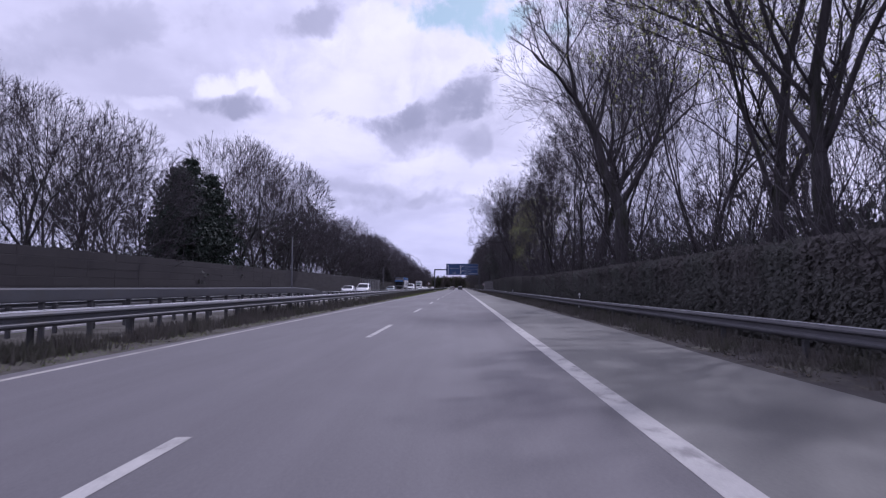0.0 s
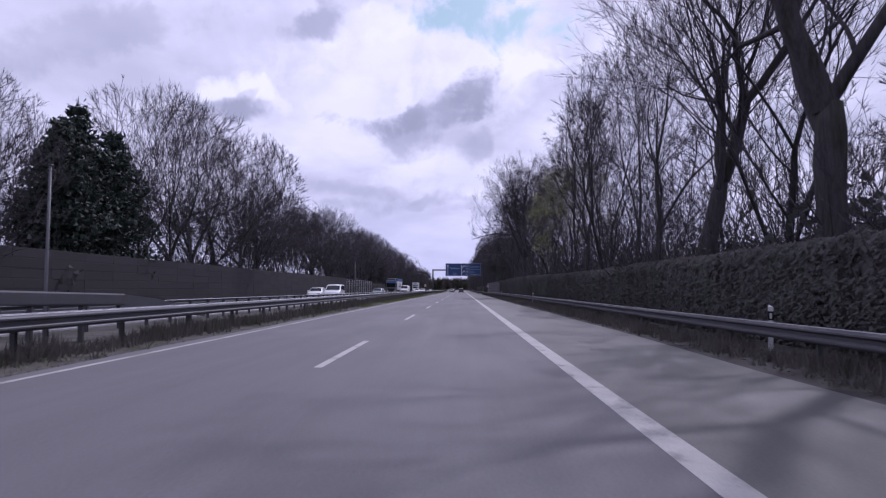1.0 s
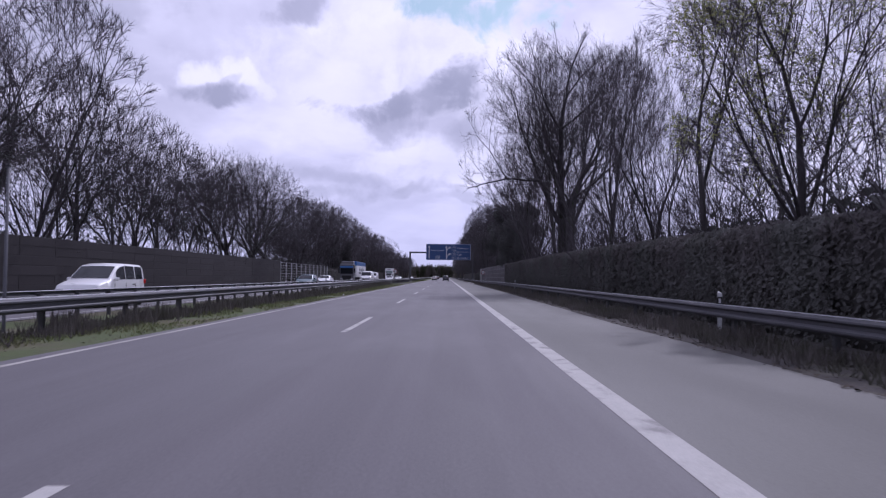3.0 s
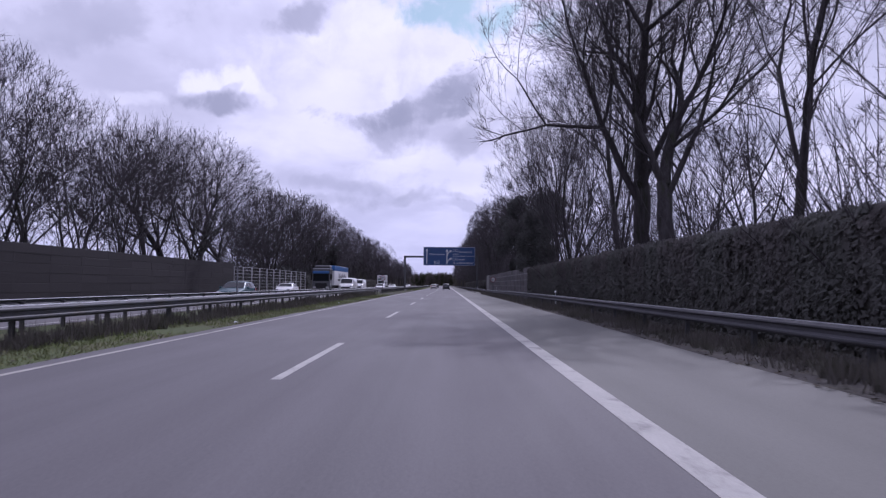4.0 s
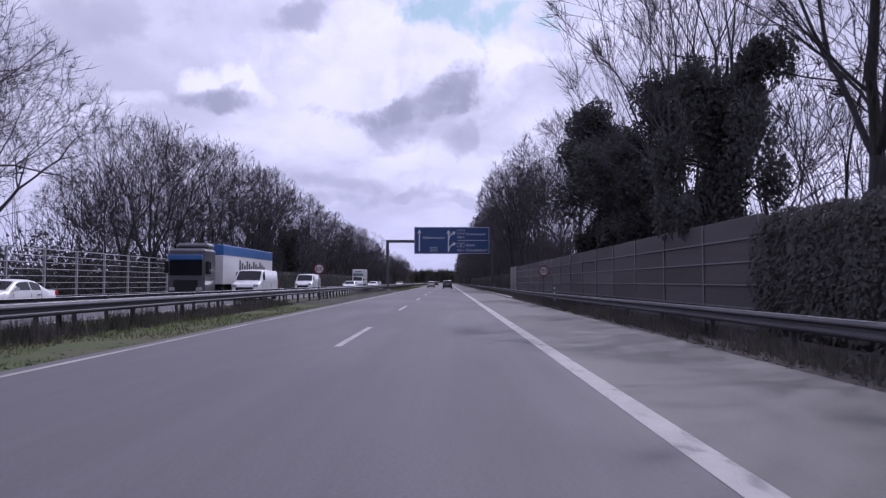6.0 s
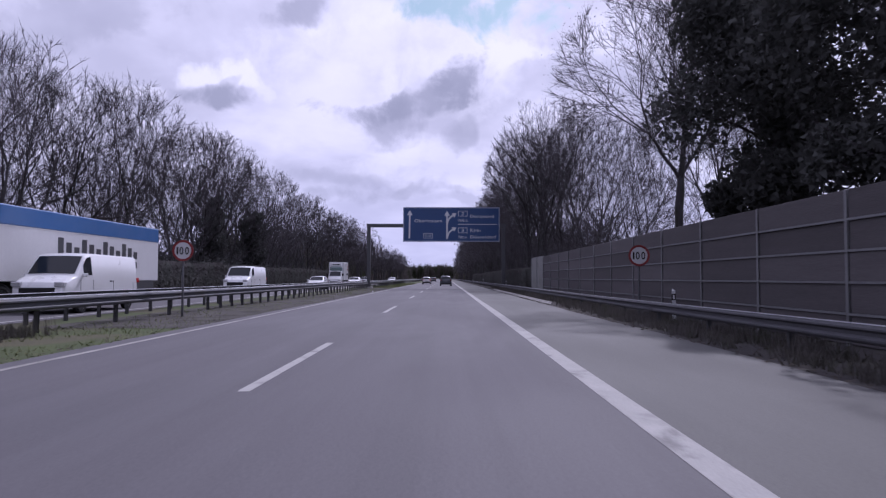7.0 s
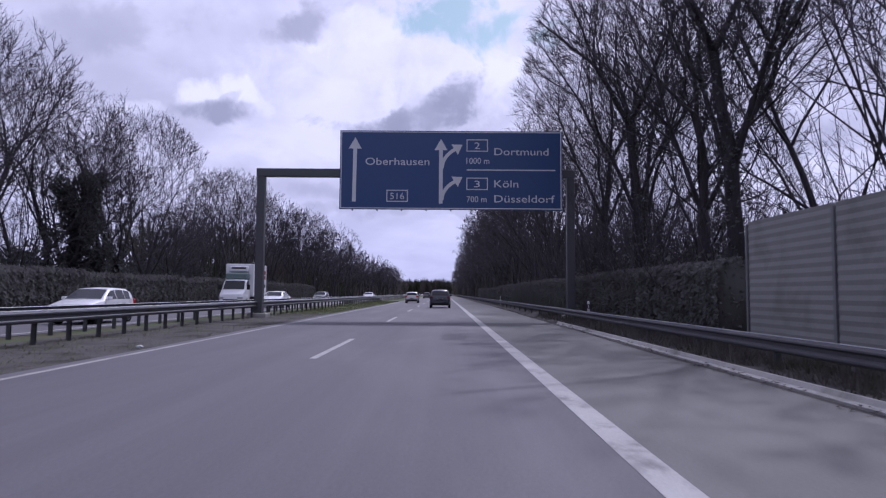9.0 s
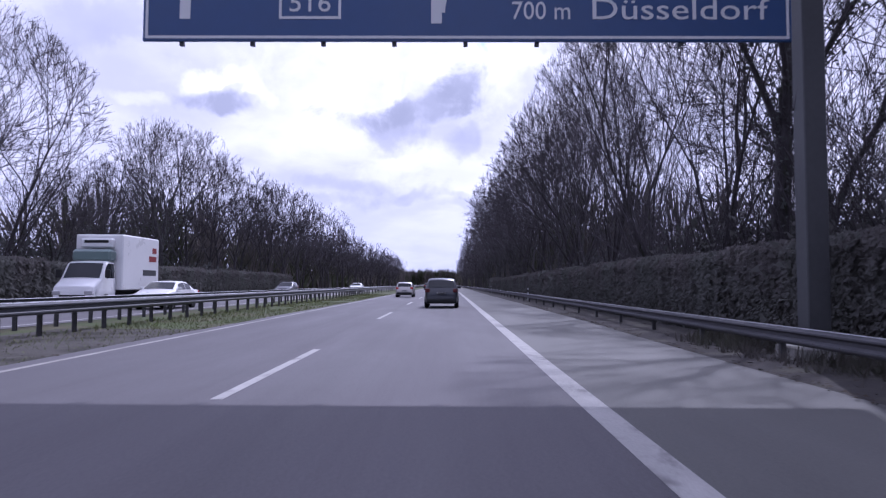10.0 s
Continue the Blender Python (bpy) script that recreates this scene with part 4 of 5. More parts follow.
LIGHT = [grow(31, 20, 0.20, 5, 32, 5, 0.24, 0.36, low=0.10, fine=0.026, shoots=5, laterals=1.0),
         grow(32, 20, 0.26, 4, 30, 5, 0.23, 0.32, low=0.12, fine=0.026, shoots=5, laterals=1.2),
         grow(33, 20, 0.12, 6, 30, 5, 0.20, 0.38, low=0.10, fine=0.026, shoots=5, laterals=0.8)]
FAR = [grow(41, 20, 0.20, 5, 32, 4, 0.26, 0.36, low=0.06, fine=0.045, shoots=6, laterals=1.0), grow(42, 20, 0.24, 5, 32, 4, 0.26, 0.34, low=0.06, fine=0.045, shoots=6, laterals=1.0)]
THICKET = [shrub_mesh(51, 4.0, 2.6, 13, 480, M_HEDGE, 0.11), shrub_mesh(52, 5.0, 3.0, 14, 540, M_HEDGE, 0.11), shrub_mesh(53, 3.4, 2.4, 12, 480, M_IVY, 0.11)]
IVY_THICKET = [shrub_mesh(58, 4.6, 2.8, 14, 720, M_IVY, 0.15), shrub_mesh(59, 5.4, 3.0, 14, 780, M_IVY, 0.15)]
TALL_THICKET = [shrub_mesh(54, 6.2, 2.8, 22, 700, M_HEDGE, 0.12), shrub_mesh(55, 7.0, 3.0, 24, 750, M_HEDGE, 0.12)]
SAPLINGS = [shrub_mesh(56, 9.0, 2.6, 30, 160, M_HEDGE, 0.10), shrub_mesh(57, 7.5, 2.8, 30, 160, M_HEDGE, 0.10)]
TALL_IVY = [ivy_tree(61, 10.5, 3.1), ivy_tree(62, 14.5, 3.5)]

rnd = random.Random(5)
R_GROUP, L_GROUP = "trees beside the hard shoulder", "trees beyond the oncoming lanes"

# the front row beside the hard shoulder
for x, y, meshes, s, label in (
        (13.5, 12, FULL[1], 1.0, BARE), (13.0, 20, FULL[0], 1.1, BARE), (13.6, 26, BUDDING, 1.1, "tall tree with sparse young yellow-green leaves"),
        (14.2, 34, FULL[4], 0.95, BARE), (12.8, 43.5, BIG[0], 1.0, "big bare tree with a thick forked trunk"), (14.5, 50, FULL[2], 0.95, BARE),
        (13.0, 56, BIG[1], 1.0, "big bare tree with a thick dark trunk"), (13.4, 63, FULL[1], 0.85, BARE), (13.6, 68, BIRCH, 0.95, BARE),
        (13.0, 72.6, FULL[4], 0.9, BARE), (14.0, 77, FULL[2], 0.82, BARE), (13.0, 82, FULL[1], 0.88, BARE),
        (13.2, 88, BIRCH, 1.0, "slender bare birch with a pale narrow crown"), (14.2, 95, BUDDING, 0.74, "tall tree with sparse young yellow-green leaves"),
        (13.0, 101, BIRCH, 0.9, "slender bare birch with a pale narrow crown"), (13.8, 108, FULL[4], 0.72, BARE),
        (14.5, 114, FULL[2], 0.74, BARE), (13.6, 120.6, FULL[1], 0.85, BARE),
        (13.2, 130.4, BIG[1], 0.98, "big bare tree with a thick dark trunk"), (13.0, 135.5, BIG[0], 1.06, "big bare tree with a thick forked trunk"),
        (13.5, 142, FULL[1], 1.02, BARE), (14.5, 148, FULL[4], 0.95, BARE), (13.0, 155.6, FULL[2], 1.05, BARE),
        (13.3, 161, FULL[4], 1.0, BARE), (13.2, 165, FULL[0], 0.95, BARE), (13.6, 180, FULL[2], 1.1, BARE), (15.0, 187, FULL[4], 1.12, BARE),
        (13.0, 203, DRY, 1.08, "leaning tree with a few dry brown leaves"), (17.0, 209, DRY, 0.85, "leaning tree with a few dry brown leaves"),
        (14.6, 212, LEAN[1], 0.62, "low bare tree with slanting limbs"), (16.0, 206.8, LEAN[0], 0.62, "low bare tree with slanting limbs"),
        (18.2, 214, LEAN[0], 0.80, "low bare tree with slanting limbs"),
        (15.2, 221, LEAN[0], 0.75, "low bare tree with slanting limbs"), (16.0, 227.5, LEAN[1], 1.0, "low bare tree with slanting limbs"),
        (17.0, 234, LEAN[0], 1.35, "bare tree with slanting limbs"), (13.0, 243.5, FULL[3], 1.0, "bare tree with an ivy-clad trunk"),
        (13.4, 248.5, FULL[0], 1.0, BARE), (17.5, 240.5, FULL[2], 0.92, BARE), (18.5, 247, MID[1], 0.95, BARE), (20.5, 236, MID[0], 0.78, BARE), (12.8, 254.5, FULL[3], 0.98, "bare tree with an ivy-clad trunk"), (14.0, 260, FULL[1], 1.0, BARE),
        (13.0, 266, FULL[3], 1.02, "bare tree with an ivy-clad trunk"), (13.5, 272, FULL[4], 1.0, BARE)):
    plant("bare_tree", meshes, spot(x, y, rnd, s, 1.08 if 240 < y < 258 else 1.0), label, "tree", R_GROUP)
for x, y, i, w in ((12.9, 173.6, 0, 0.68), (13.6, 188.3, 1, 1.05), (12.9, 194, 1, 1.05)):
    plant("ivy_clad_tree", TALL_IVY[i], spot(x, y, rnd, 1.0, w), "tree wholly wrapped in dark evergreen ivy", "tree", R_GROUP)
for x, y, i in ((17.0, 258, 0), (17.5, 270.5, 3)):
    plant("bare_tree", MID[i], spot(x, y, rnd, 0.9), BARE, "tree", R_GROUP)
for y in (252, 255.5, 259, 262, 265.5, 269, 272.5, 276, 280):
    plant("sapling_clump", SAPLINGS[int(y) % 2], spot(rnd.uniform(13.0, 16.5), y, rnd, rnd.uniform(1.1, 1.4)),
          "clump of thin bare saplings under the trees", "shrub", "sapling clumps")
y = 278.0
while y < 420:
    plant("bare_tree", rnd.choice(FULL if y < 300 else MID), spot(13 + rnd.uniform(-0.6, 1.5), y, rnd, rnd.uniform(0.88, 1.02)), BARE, "tree", R_GROUP)
    y += rnd.uniform(5, 7.5)
# the rows behind
y = 8.0
while y < 335:
    if not 194 < y < 262:
        plant("bare_tree", rnd.choice(LIGHT), spot(rnd.uniform(18, 24), y, rnd, rnd.uniform(0.52, 0.74)), BARE, "tree", R_GROUP)
    y += rnd.uniform(6, 9)

# beyond the oncoming lanes
y = 36.0
while y < 430:
    gap = 202 < y < 212 or 297 < y < 314
    s = rnd.uniform(0.86, 1.06) * (0.55 if gap else blend(y, (74, 0.82), (90, 1.08), (128, 1.12), (145, 0.92), (170, 0.86), (182, 1.0)))
    if not 70.5 < y < 90:
        if not 183 < y < 200:
            plant("bare_tree", rnd.choice(MID if y < 330 else LIGHT), spot(rnd.uniform(-31.5, -28.5), y, rnd, s), BARE, "tree", L_GROUP)
    y += rnd.uniform(4.3, 6.4)
y = 30.0
while y < 335:
    if not (198 < y < 224 or 295 < y < 316):
        plant("bare_tree", rnd.choice(LIGHT), spot(rnd.uniform(-43, -35), y, rnd, rnd.uniform(0.74, 0.90)), BARE, "tree", L_GROUP)
    y += rnd.uniform(5, 8)
for x, y, i, s in ((-29.5, 186.5, 0, 1.0), (-29.0, 194.5, 1, 0.96), (-30.5, 179, 1, 1.05)):
    plant("bare_tree", OAK[i], spot(x, y, rnd, s), "big spreading bare tree with a domed crown", "tree", L_GROUP)
for x, y, h, r in ((-29.5, 261.5, 13.0, 2.3), (-28.5, 277, 12.0, 2.4)):
    plant("ivy_clad_tree", ivy_tree(int(y), h, r, 420, 0.17), spot(x, y, rnd), "tree wholly wrapped in dark evergreen ivy", "tree", L_GROUP)
for x, y, h, r in ((-29.0, 76.5, 15.0, 3.5), (-29.8, 80.0, 17.5, 3.9), (-28.8, 84.0, 16.0, 3.6), (-32.5, 82.0, 16.5, 3.8)):
    plant("conifer", conifer(int(h * 10), h, r), spot(x, y, rnd), "tall dark evergreen conifer behind the noise barrier", "conifer", "conifers")

# rows further on
for side, group in ((1, R_GROUP), (-1, L_GROUP)):
    y = 424.0
    while y < 720:
        x = rnd.uniform(12.5, 17) if side > 0 else rnd.uniform(-33, -28)
        plant("bare_tree", rnd.choice(FAR), spot(x, y, rnd, rnd.uniform(0.85, 1.05)), "bare tree in a long motorway row", "tree", group)
        y += rnd.uniform(6, 10) * (1 if y < 600 else 1.5)

# thickets under the trees
for side in (1, -1):
    y = 6.0
    while y < 350:
        if side > 0:
            x, s = rnd.uniform(12.3, 14.5) + (1.6 if 160 < y < 244 else 0.0), (rnd.uniform(0.85, 1.2) if y < 165 else rnd.uniform(0.65, 0.95) if y < 240 else rnd.uniform(0.9, 1.3))
        else:
            x, s = rnd.uniform(-31.0, -29.6), rnd.uniform(0.9, 1.2) if 138 < y < 205 else rnd.uniform(1.3, 1.8)
        plant("shrub", rnd.choice(THICKET if side > 0 else IVY_THICKET), spot(x, y, rnd, s), "dense dark thicket with bare stems and ivy", "shrub", "roadside thickets")
        if side > 0 or 138 < y < 222:
            plant("shrub", rnd.choice(TALL_THICKET), spot(x + side * rnd.uniform(3, 6), y + 1.5, rnd, s * (1.0 if side > 0 else 1.25)),
                  "dense dark thicket with bare stems and ivy", "shrub", "roadside thickets")
        y += rnd.uniform(4.0, 5.8) if y < 300 else rnd.uniform(5, 7)

y = 12.0
while y < 300:
    if not 197 < y < 238:
        plant("sapling_clump", rnd.choice(SAPLINGS), spot(rnd.uniform(12.4, 17.5) + (1.6 if 160 < y < 244 else 0.0), y, rnd, rnd.uniform(0.8, 1.1)),
              "clump of thin bare saplings under the trees", "shrub", "sapling clumps")
    y += rnd.uniform(1.3, 2.2) if y < 165 else rnd.uniform(2.1, 3.6)


# evergreen undergrowth deeper in the woods
for side, spans in ((1, ((8, 118), (236, 310))), (-1, ((28, 136), (226, 320)))):
    for y0, y1 in spans:
        y = y0
        while y < y1:
            x = rnd.uniform(16.5, 20.5) if side > 0 else rnd.uniform(-38, -34)
            plant("shrub", rnd.choice(IVY_THICKET), spot(x, y, rnd, rnd.uniform(1.5, 1.9) if side > 0 else rnd.uniform(1.7, 2.2)),
                  "tall dark ivy-grown thicket deep under the trees", "shrub", "roadside thickets")
            y += rnd.uniform(2.4, 3.6)


def hedge_mesh(seed, h, count=6600, size=0.075):
    """Six metres of hedge: a rounded bank of small leaves over a lumpy inner mass."""
    rnd = random.Random(seed)
    lv, lf = [], []
    for _ in range(count):
        y = rnd.uniform(-0.2, 6.2)
        puff = 0.10 * noise.noise(Vector((y * 1.3, seed, 0))) + 0.06 * noise.noise(Vector((y * 3.1, seed, 5)))
        s = rnd.random() ** 0.85
        if s < 0.62:
            x, z = -0.72 - 0.06 * math.sin(s * 5), h * s / 0.62 * 0.86
        else:
            a = (s - 0.62) / 0.38 * math.pi * 0.8
            x, z = -0.10 - 0.66 * math.cos(a), h * (0.86 + 0.14 * math.sin(a))
        lump = puff + 0.10 * noise.noise(Vector((y * 1.6, z * 1.9, seed + 9)))
        p = Vector((x - lump * 0.9 + rnd.gauss(0, 0.035), y, max(z + puff * z / h + rnd.gauss(0, 0.035), 0.02)))
        d = Vector((rnd.gauss(-1.1, 0.4), rnd.gauss(0, 0.45), rnd.gauss(0.5, 0.45))).normalized()
        u = d.orthogonal().normalized()
        u.rotate(Matrix.Rotation(rnd.uniform(0, math.tau), 3, d))
        w = d.cross(u)
        k = size * rnd.uniform(0.6, 1.3)
        i = len(lv)
        lv += [p + u * k, p - u * k * 0.6 + w * k * 0.55, p - u * k * 0.6 - w * k * 0.55]
        lf.append((i, i + 1, i + 2))
    for _ in range(260):
        leaf(lv, lf, Vector((rnd.uniform(-0.75, 0.5), rnd.choice((-0.06, 6.06)) + rnd.gauss(0, 0.05), h * 0.97 * rnd.random())), size, rnd)
    core = sweep([(-0.66, 0.0), (-0.68, h * 0.5), (-0.65, h * 0.84), (-0.42, h * 0.95), (0.36, h * 0.95), (0.6, h * 0.6), (0.5, 0.0)],
                 [0.5 * i for i in range(13)], closed=True)
    for v in core.verts:
        v.co.x += rnd.uniform(-0.05, 0.03)
        v.co.z += rnd.uniform(-0.06, 0.02) if v.co.z > 0.1 else 0
    return [("foliage", mesh_from("foliage", lv, lf, M_HEDGE)), ("core", bm_mesh("core", core, M_HEDGE, True))]


FAR_HEDGES = [hedge_mesh(84, 2.6, 1800, 0.16), hedge_mesh(85, 2.6, 1800, 0.16)]
HEDGES = [hedge_mesh(81, 2.6), hedge_mesh(82, 2.6), hedge_mesh(83, 2.6)]
for k in range(33):
    y = -32 + 6 * k
    h = blend(y, (60, 0.98), (130, 1.2))
    plant("hedge", HEDGES[k % 3], pose(11.15, y, -0.05) @ Matrix.Diagonal((1, 1, h, 1)),
          "dense dark hedge behind the guard rail", "hedge", "hedge along the shoulder")
for k in range(22):
    y = 239 + 6 * k
    plant("hedge", HEDGES[(k + 1) % 3] if k < 9 else FAR_HEDGES[k % 2], pose(10.9 + bend(y), y, -0.05) @ Matrix.Diagonal((1, 1, 0.85 + 0.1 * rnd.random(), 1)),
          "dense dark hedge behind the guard rail", "hedge", "hedge along the shoulder")
for k in range(22):
    y = 230 + 6 * k
    plant("hedge", FAR_HEDGES[k % 2], pose(-25.2 + bend(y), y, -0.05) @ Matrix.Diagonal((-1, 1, 1.05 + 0.1 * rnd.random(), 1)),
          "dense dark hedge beyond the oncoming lanes", "hedge", "hedge beyond the oncoming lanes")


# distant woods on both sides and across the end
def far_woods():
    rnd = random.Random(91)
    v, f = [], []
    spots = []
    for y in range(330, 1060, 9):
        for side in (1, -1):
            for row in range(3):
                x = (22 + 7 * row if side > 0 else -40 - 7 * row) + rnd.uniform(-3, 3)
                spots.append((x + bend(y), y + rnd.uniform(-3, 3), rnd.uniform(15, 20)))
    for k in range(200):
        spots.append((-120 + 1.15 * k + rnd.uniform(-2, 2), 1072 + rnd.uniform(-6, 30), rnd.uniform(17, 24)))
    for x, y, h in spots:
        base = Vector((x, y, -0.1))
        for _ in range(58 if y < 1060 else 90):
            a, r = rnd.uniform(0, math.tau), 5.2 * math.sqrt(rnd.random())
            z = h * rnd.uniform(0.04, 0.66)
            top = h * math.sqrt(max(1.02 - (r / 6.0) ** 2, 0.1))
            p = base + Vector((math.cos(a) * r * 0.45, math.sin(a) * r * 0.45, z))
            e = base + Vector((math.cos(a) * r, math.sin(a) * r, min(z + rnd.uniform(0.2, 0.4) * h, top)))
            spike(v, f, p, e, rnd.uniform(0.13, 0.27) if y < 1060 else rnd.uniform(0.35, 0.6))
        tube(v, f, [base, base + Vector((0, 0, h * 0.6))], [0.35, 0.2], 4, False)
        for _ in range(12):
            a = rnd.uniform(0, math.tau)
            p = base + Vector((math.cos(a), math.sin(a), 0)) * rnd.uniform(1, 4)
            spike(v, f, p, p + Vector((rnd.gauss(0, 1.6), rnd.gauss(0, 1.6), rnd.uniform(2.5, 5.5))), rnd.uniform(0.7, 1.4))
    return mesh_from("far_woods", v, f, M_WOODS_HAZE)


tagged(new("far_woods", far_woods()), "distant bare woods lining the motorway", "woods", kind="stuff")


# grass of the median and litter along the verge
def grass():
    rnd = random.Random(95)
    v, f = [], []
    for _ in range(120000):
        y = rnd.uniform(5, 330)
        lush = blend(y, (50, 0.40), (85, 1.0), (170, 1.0), (196, 0.3), (255, 0.3), (268, 0.8), (300, 0.8))
        if rnd.random() > lush:
            continue
        x0, x1 = near_rail_x(y) - 0.6, -4.45
        s = rnd.random()
        x = x0 + (x1 - x0) * s
        if noise.noise(Vector((x * 0.7, y * 0.25, 0))) < -0.25:
            continue
        h = rnd.uniform(0.04, 0.17) * (1.2 - 0.5 * s) * (0.45 + 0.55 * lush)
        a = rnd.uniform(0, math.tau)
        w = Vector((math.cos(a), math.sin(a), 0)) * rnd.uniform(0.007, 0.016)
        p = Vector((x + bend(y), y, -0.03))
        i = len(v)
        v += [p - w, p + w, p + Vector((rnd.gauss(0, 0.06), rnd.gauss(0, 0.06), h))]
        f.append((i, i + 1, i + 2))
    return mesh_from("grass", v, f, M_BLADE)


tagged(new("grass", grass()), "short rough green grass of the median", "grass", kind="stuff")



def weeds(seed, y0, y1, count, place, height):
    """Rank dead grass and stalks in tufts along a guard rail."""
    rnd = random.Random(seed)
    v, f = [], []
    for _ in range(count):
        y = rnd.uniform(y0, y1)
        x = place(y, rnd)
        thick = 0.5 + 0.9 * noise.noise(Vector((x * 0.9, y * 0.55, seed)))
        if thick < 0.15:
            continue
        for _ in range(4):
            a = rnd.uniform(0, math.tau)
            w = Vector((math.cos(a), math.sin(a), 0)) * rnd.uniform(0.010, 0.024)
            p = Vector((x + bend(y) + rnd.gauss(0, 0.05), y + rnd.gauss(0, 0.05), -0.04))
            i = len(v)
            v += [p - w, p + w, p + Vector((rnd.gauss(0, 0.09), rnd.gauss(0, 0.09), height * rnd.uniform(0.35, 1.0) * min(thick + 0.3, 1.2)))]
            f.append((i, i + 1, i + 2))
    return mesh_from("weeds", v, f, M_WEED)


tagged(new("weeds", weeds(101, -4, 262, 17000, lambda y, r: (8.15 if y > 206 else 7.75) + 1.6 * r.random() ** 0.7, 0.46)), "rank dead grass and weeds under the guard rail", "weeds", kind="stuff")
tagged(new("weeds", weeds(102, 0, 188, 15000, lambda y, r: near_rail_x(y) + r.gauss(0, 0.34), 0.58)), "rank dead grass and weeds in the median", "weeds", kind="stuff")


def dead_leaves():
    """Dry leaves and crumbs that gather along the edges of the asphalt."""
    rnd = random.Random(97)
    v, f = [], []
    for k in range(17000):
        y = rnd.uniform(4, 290)
        if k % 5 == 0:
            x = -4.36 - abs(rnd.gauss(0, 0.35))
        else:
            x = 7.50 + 0.12 * math.sin(y * 0.05) + rnd.choice((abs(rnd.gauss(0, 0.22)), rnd.uniform(0.1, 2.6))) - 0.06
        if noise.noise(Vector((x * 0.8, y * 0.5, 4))) < -0.2:
            continue
        a, s = rnd.uniform(0, math.tau), rnd.uniform(0.018, 0.055)
        p = Vector((x + bend(y), y, 0.006))
        i = len(v)
        for t, r in ((0.0, 1.3), (2.2, 0.9), (4.1, 0.9)):
            v.append(p + Vector((math.cos(a + t) * s * r, math.sin(a + t) * s * r, rnd.uniform(0, 0.7) * s)))
        f.append((i, i + 1, i + 2))
    return mesh_from("dead_leaves", v, f, M_SOIL)


tagged(new("dead_leaves", dead_leaves()), "dry brown leaves strewn along the asphalt edges", "leaf litter", kind="stuff")


# ---------------------------------------------------------------- vehicles
def paint(name, colour, rough=0.32, metal=0.0):
    return material(name, colour, rough, metal, vary=0.06, scale=1.0, fine=9, spec=0.5, coat=0.5)


P_DARK = paint("dark_paint", (0.022, 0.024, 0.032), 0.35, 0.3)
P_SILVER = paint("silver_paint", (0.42, 0.40, 0.39), 0.38, 0.35)
P_WHITE = paint("white_paint", (0.72, 0.72, 0.72))
P_TEAL = paint("teal_paint", (0.02, 0.07, 0.085))
P_GREY = paint("grey_paint", (0.10, 0.10, 0.11), 0.35, 0.3)
P_BLUE = paint("blue_paint", (0.03, 0.12, 0.32), 0.5)
M_GLASS = material("tinted_glass", (0.012, 0.014, 0.017), 0.10, vary=0.05, scale=1, fine=4, spec=0.4)
M_TYRE = material("tyre_rubber", (0.012, 0.012, 0.013), 0.9, vary=0.2, scale=6, fine=40)
M_PLASTIC = material("black_plastic", (0.018, 0.018, 0.019), 0.7, vary=0.15, scale=5, fine=40)
M_RIM = material("alloy_rim", (0.35, 0.35, 0.36), 0.4, 0.7, vary=0.1, scale=5, fine=30)
M_TAIL = material("tail_lamp_red", (0.42, 0.015, 0.012), 0.25, vary=0.1, scale=5, fine=30, spec=0.5)
M_TAIL_DARK = material("dark_tail_lamp", (0.10, 0.010, 0.010), 0.3, vary=0.1, scale=5, fine=30, spec=0.5)
M_PLATE = material("dull_plate", (0.22, 0.22, 0.22), 0.6, vary=0.1, scale=5, fine=30)
M_LAMP = material("clear_lamp", (0.55, 0.55, 0.56), 0.15, 0.3, vary=0.1, scale=5, fine=30, spec=0.6)
M_TARP = material("trailer_tarpaulin", (0.62, 0.62, 0.62), 0.6, vary=0.10, scale=0.8, fine=8)


def along(top, y):
    for (a, za), (b, zb) in zip(top, top[1:]):
        if y <= b:
            return za + (zb - za) * (y - a) / max(b - a, 1e-6)
    return top[-1][1]


def section(spec, y):
    """Half of a car body's outline across, from the sill to the middle of the roof."""
    L, W, waist, top = spec["L"], spec["W"], spec["waist"], spec["top"]
    e = min(y, L - y)
    w = W / 2 * (1 - 0.10 * max(0.0, 1 - e / 0.35) ** 2 - 0.05 * max(0.0, 1 - e / 1.1))
    zt, zb = along(top, y), spec.get("clear", 0.20) + 0.10 * max(0.0, 1 - e / 0.5)
    H = max(z for _, z in top)
    if zt > waist + 0.03:
        wr = w * (0.985 - spec.get("lean", 0.20) * (zt - waist) / (H - waist))
        return [(0, zb), (w * 0.90, zb), (w * 0.985, zb + 0.12), (w, (zb + waist) * 0.55), (w * 0.985, waist), (wr, zt - 0.07),
                (wr * 0.90, zt - 0.015), (0, zt + 0.012)]
    return [(0, zb), (w * 0.90, zb), (w * 0.985, zb + 0.12), (w, (zb + zt) * 0.55), (w * 0.985, zt - 0.08), (w * 0.94, zt - 0.03),
            (w * 0.80, zt), (0, zt + 0.012)]


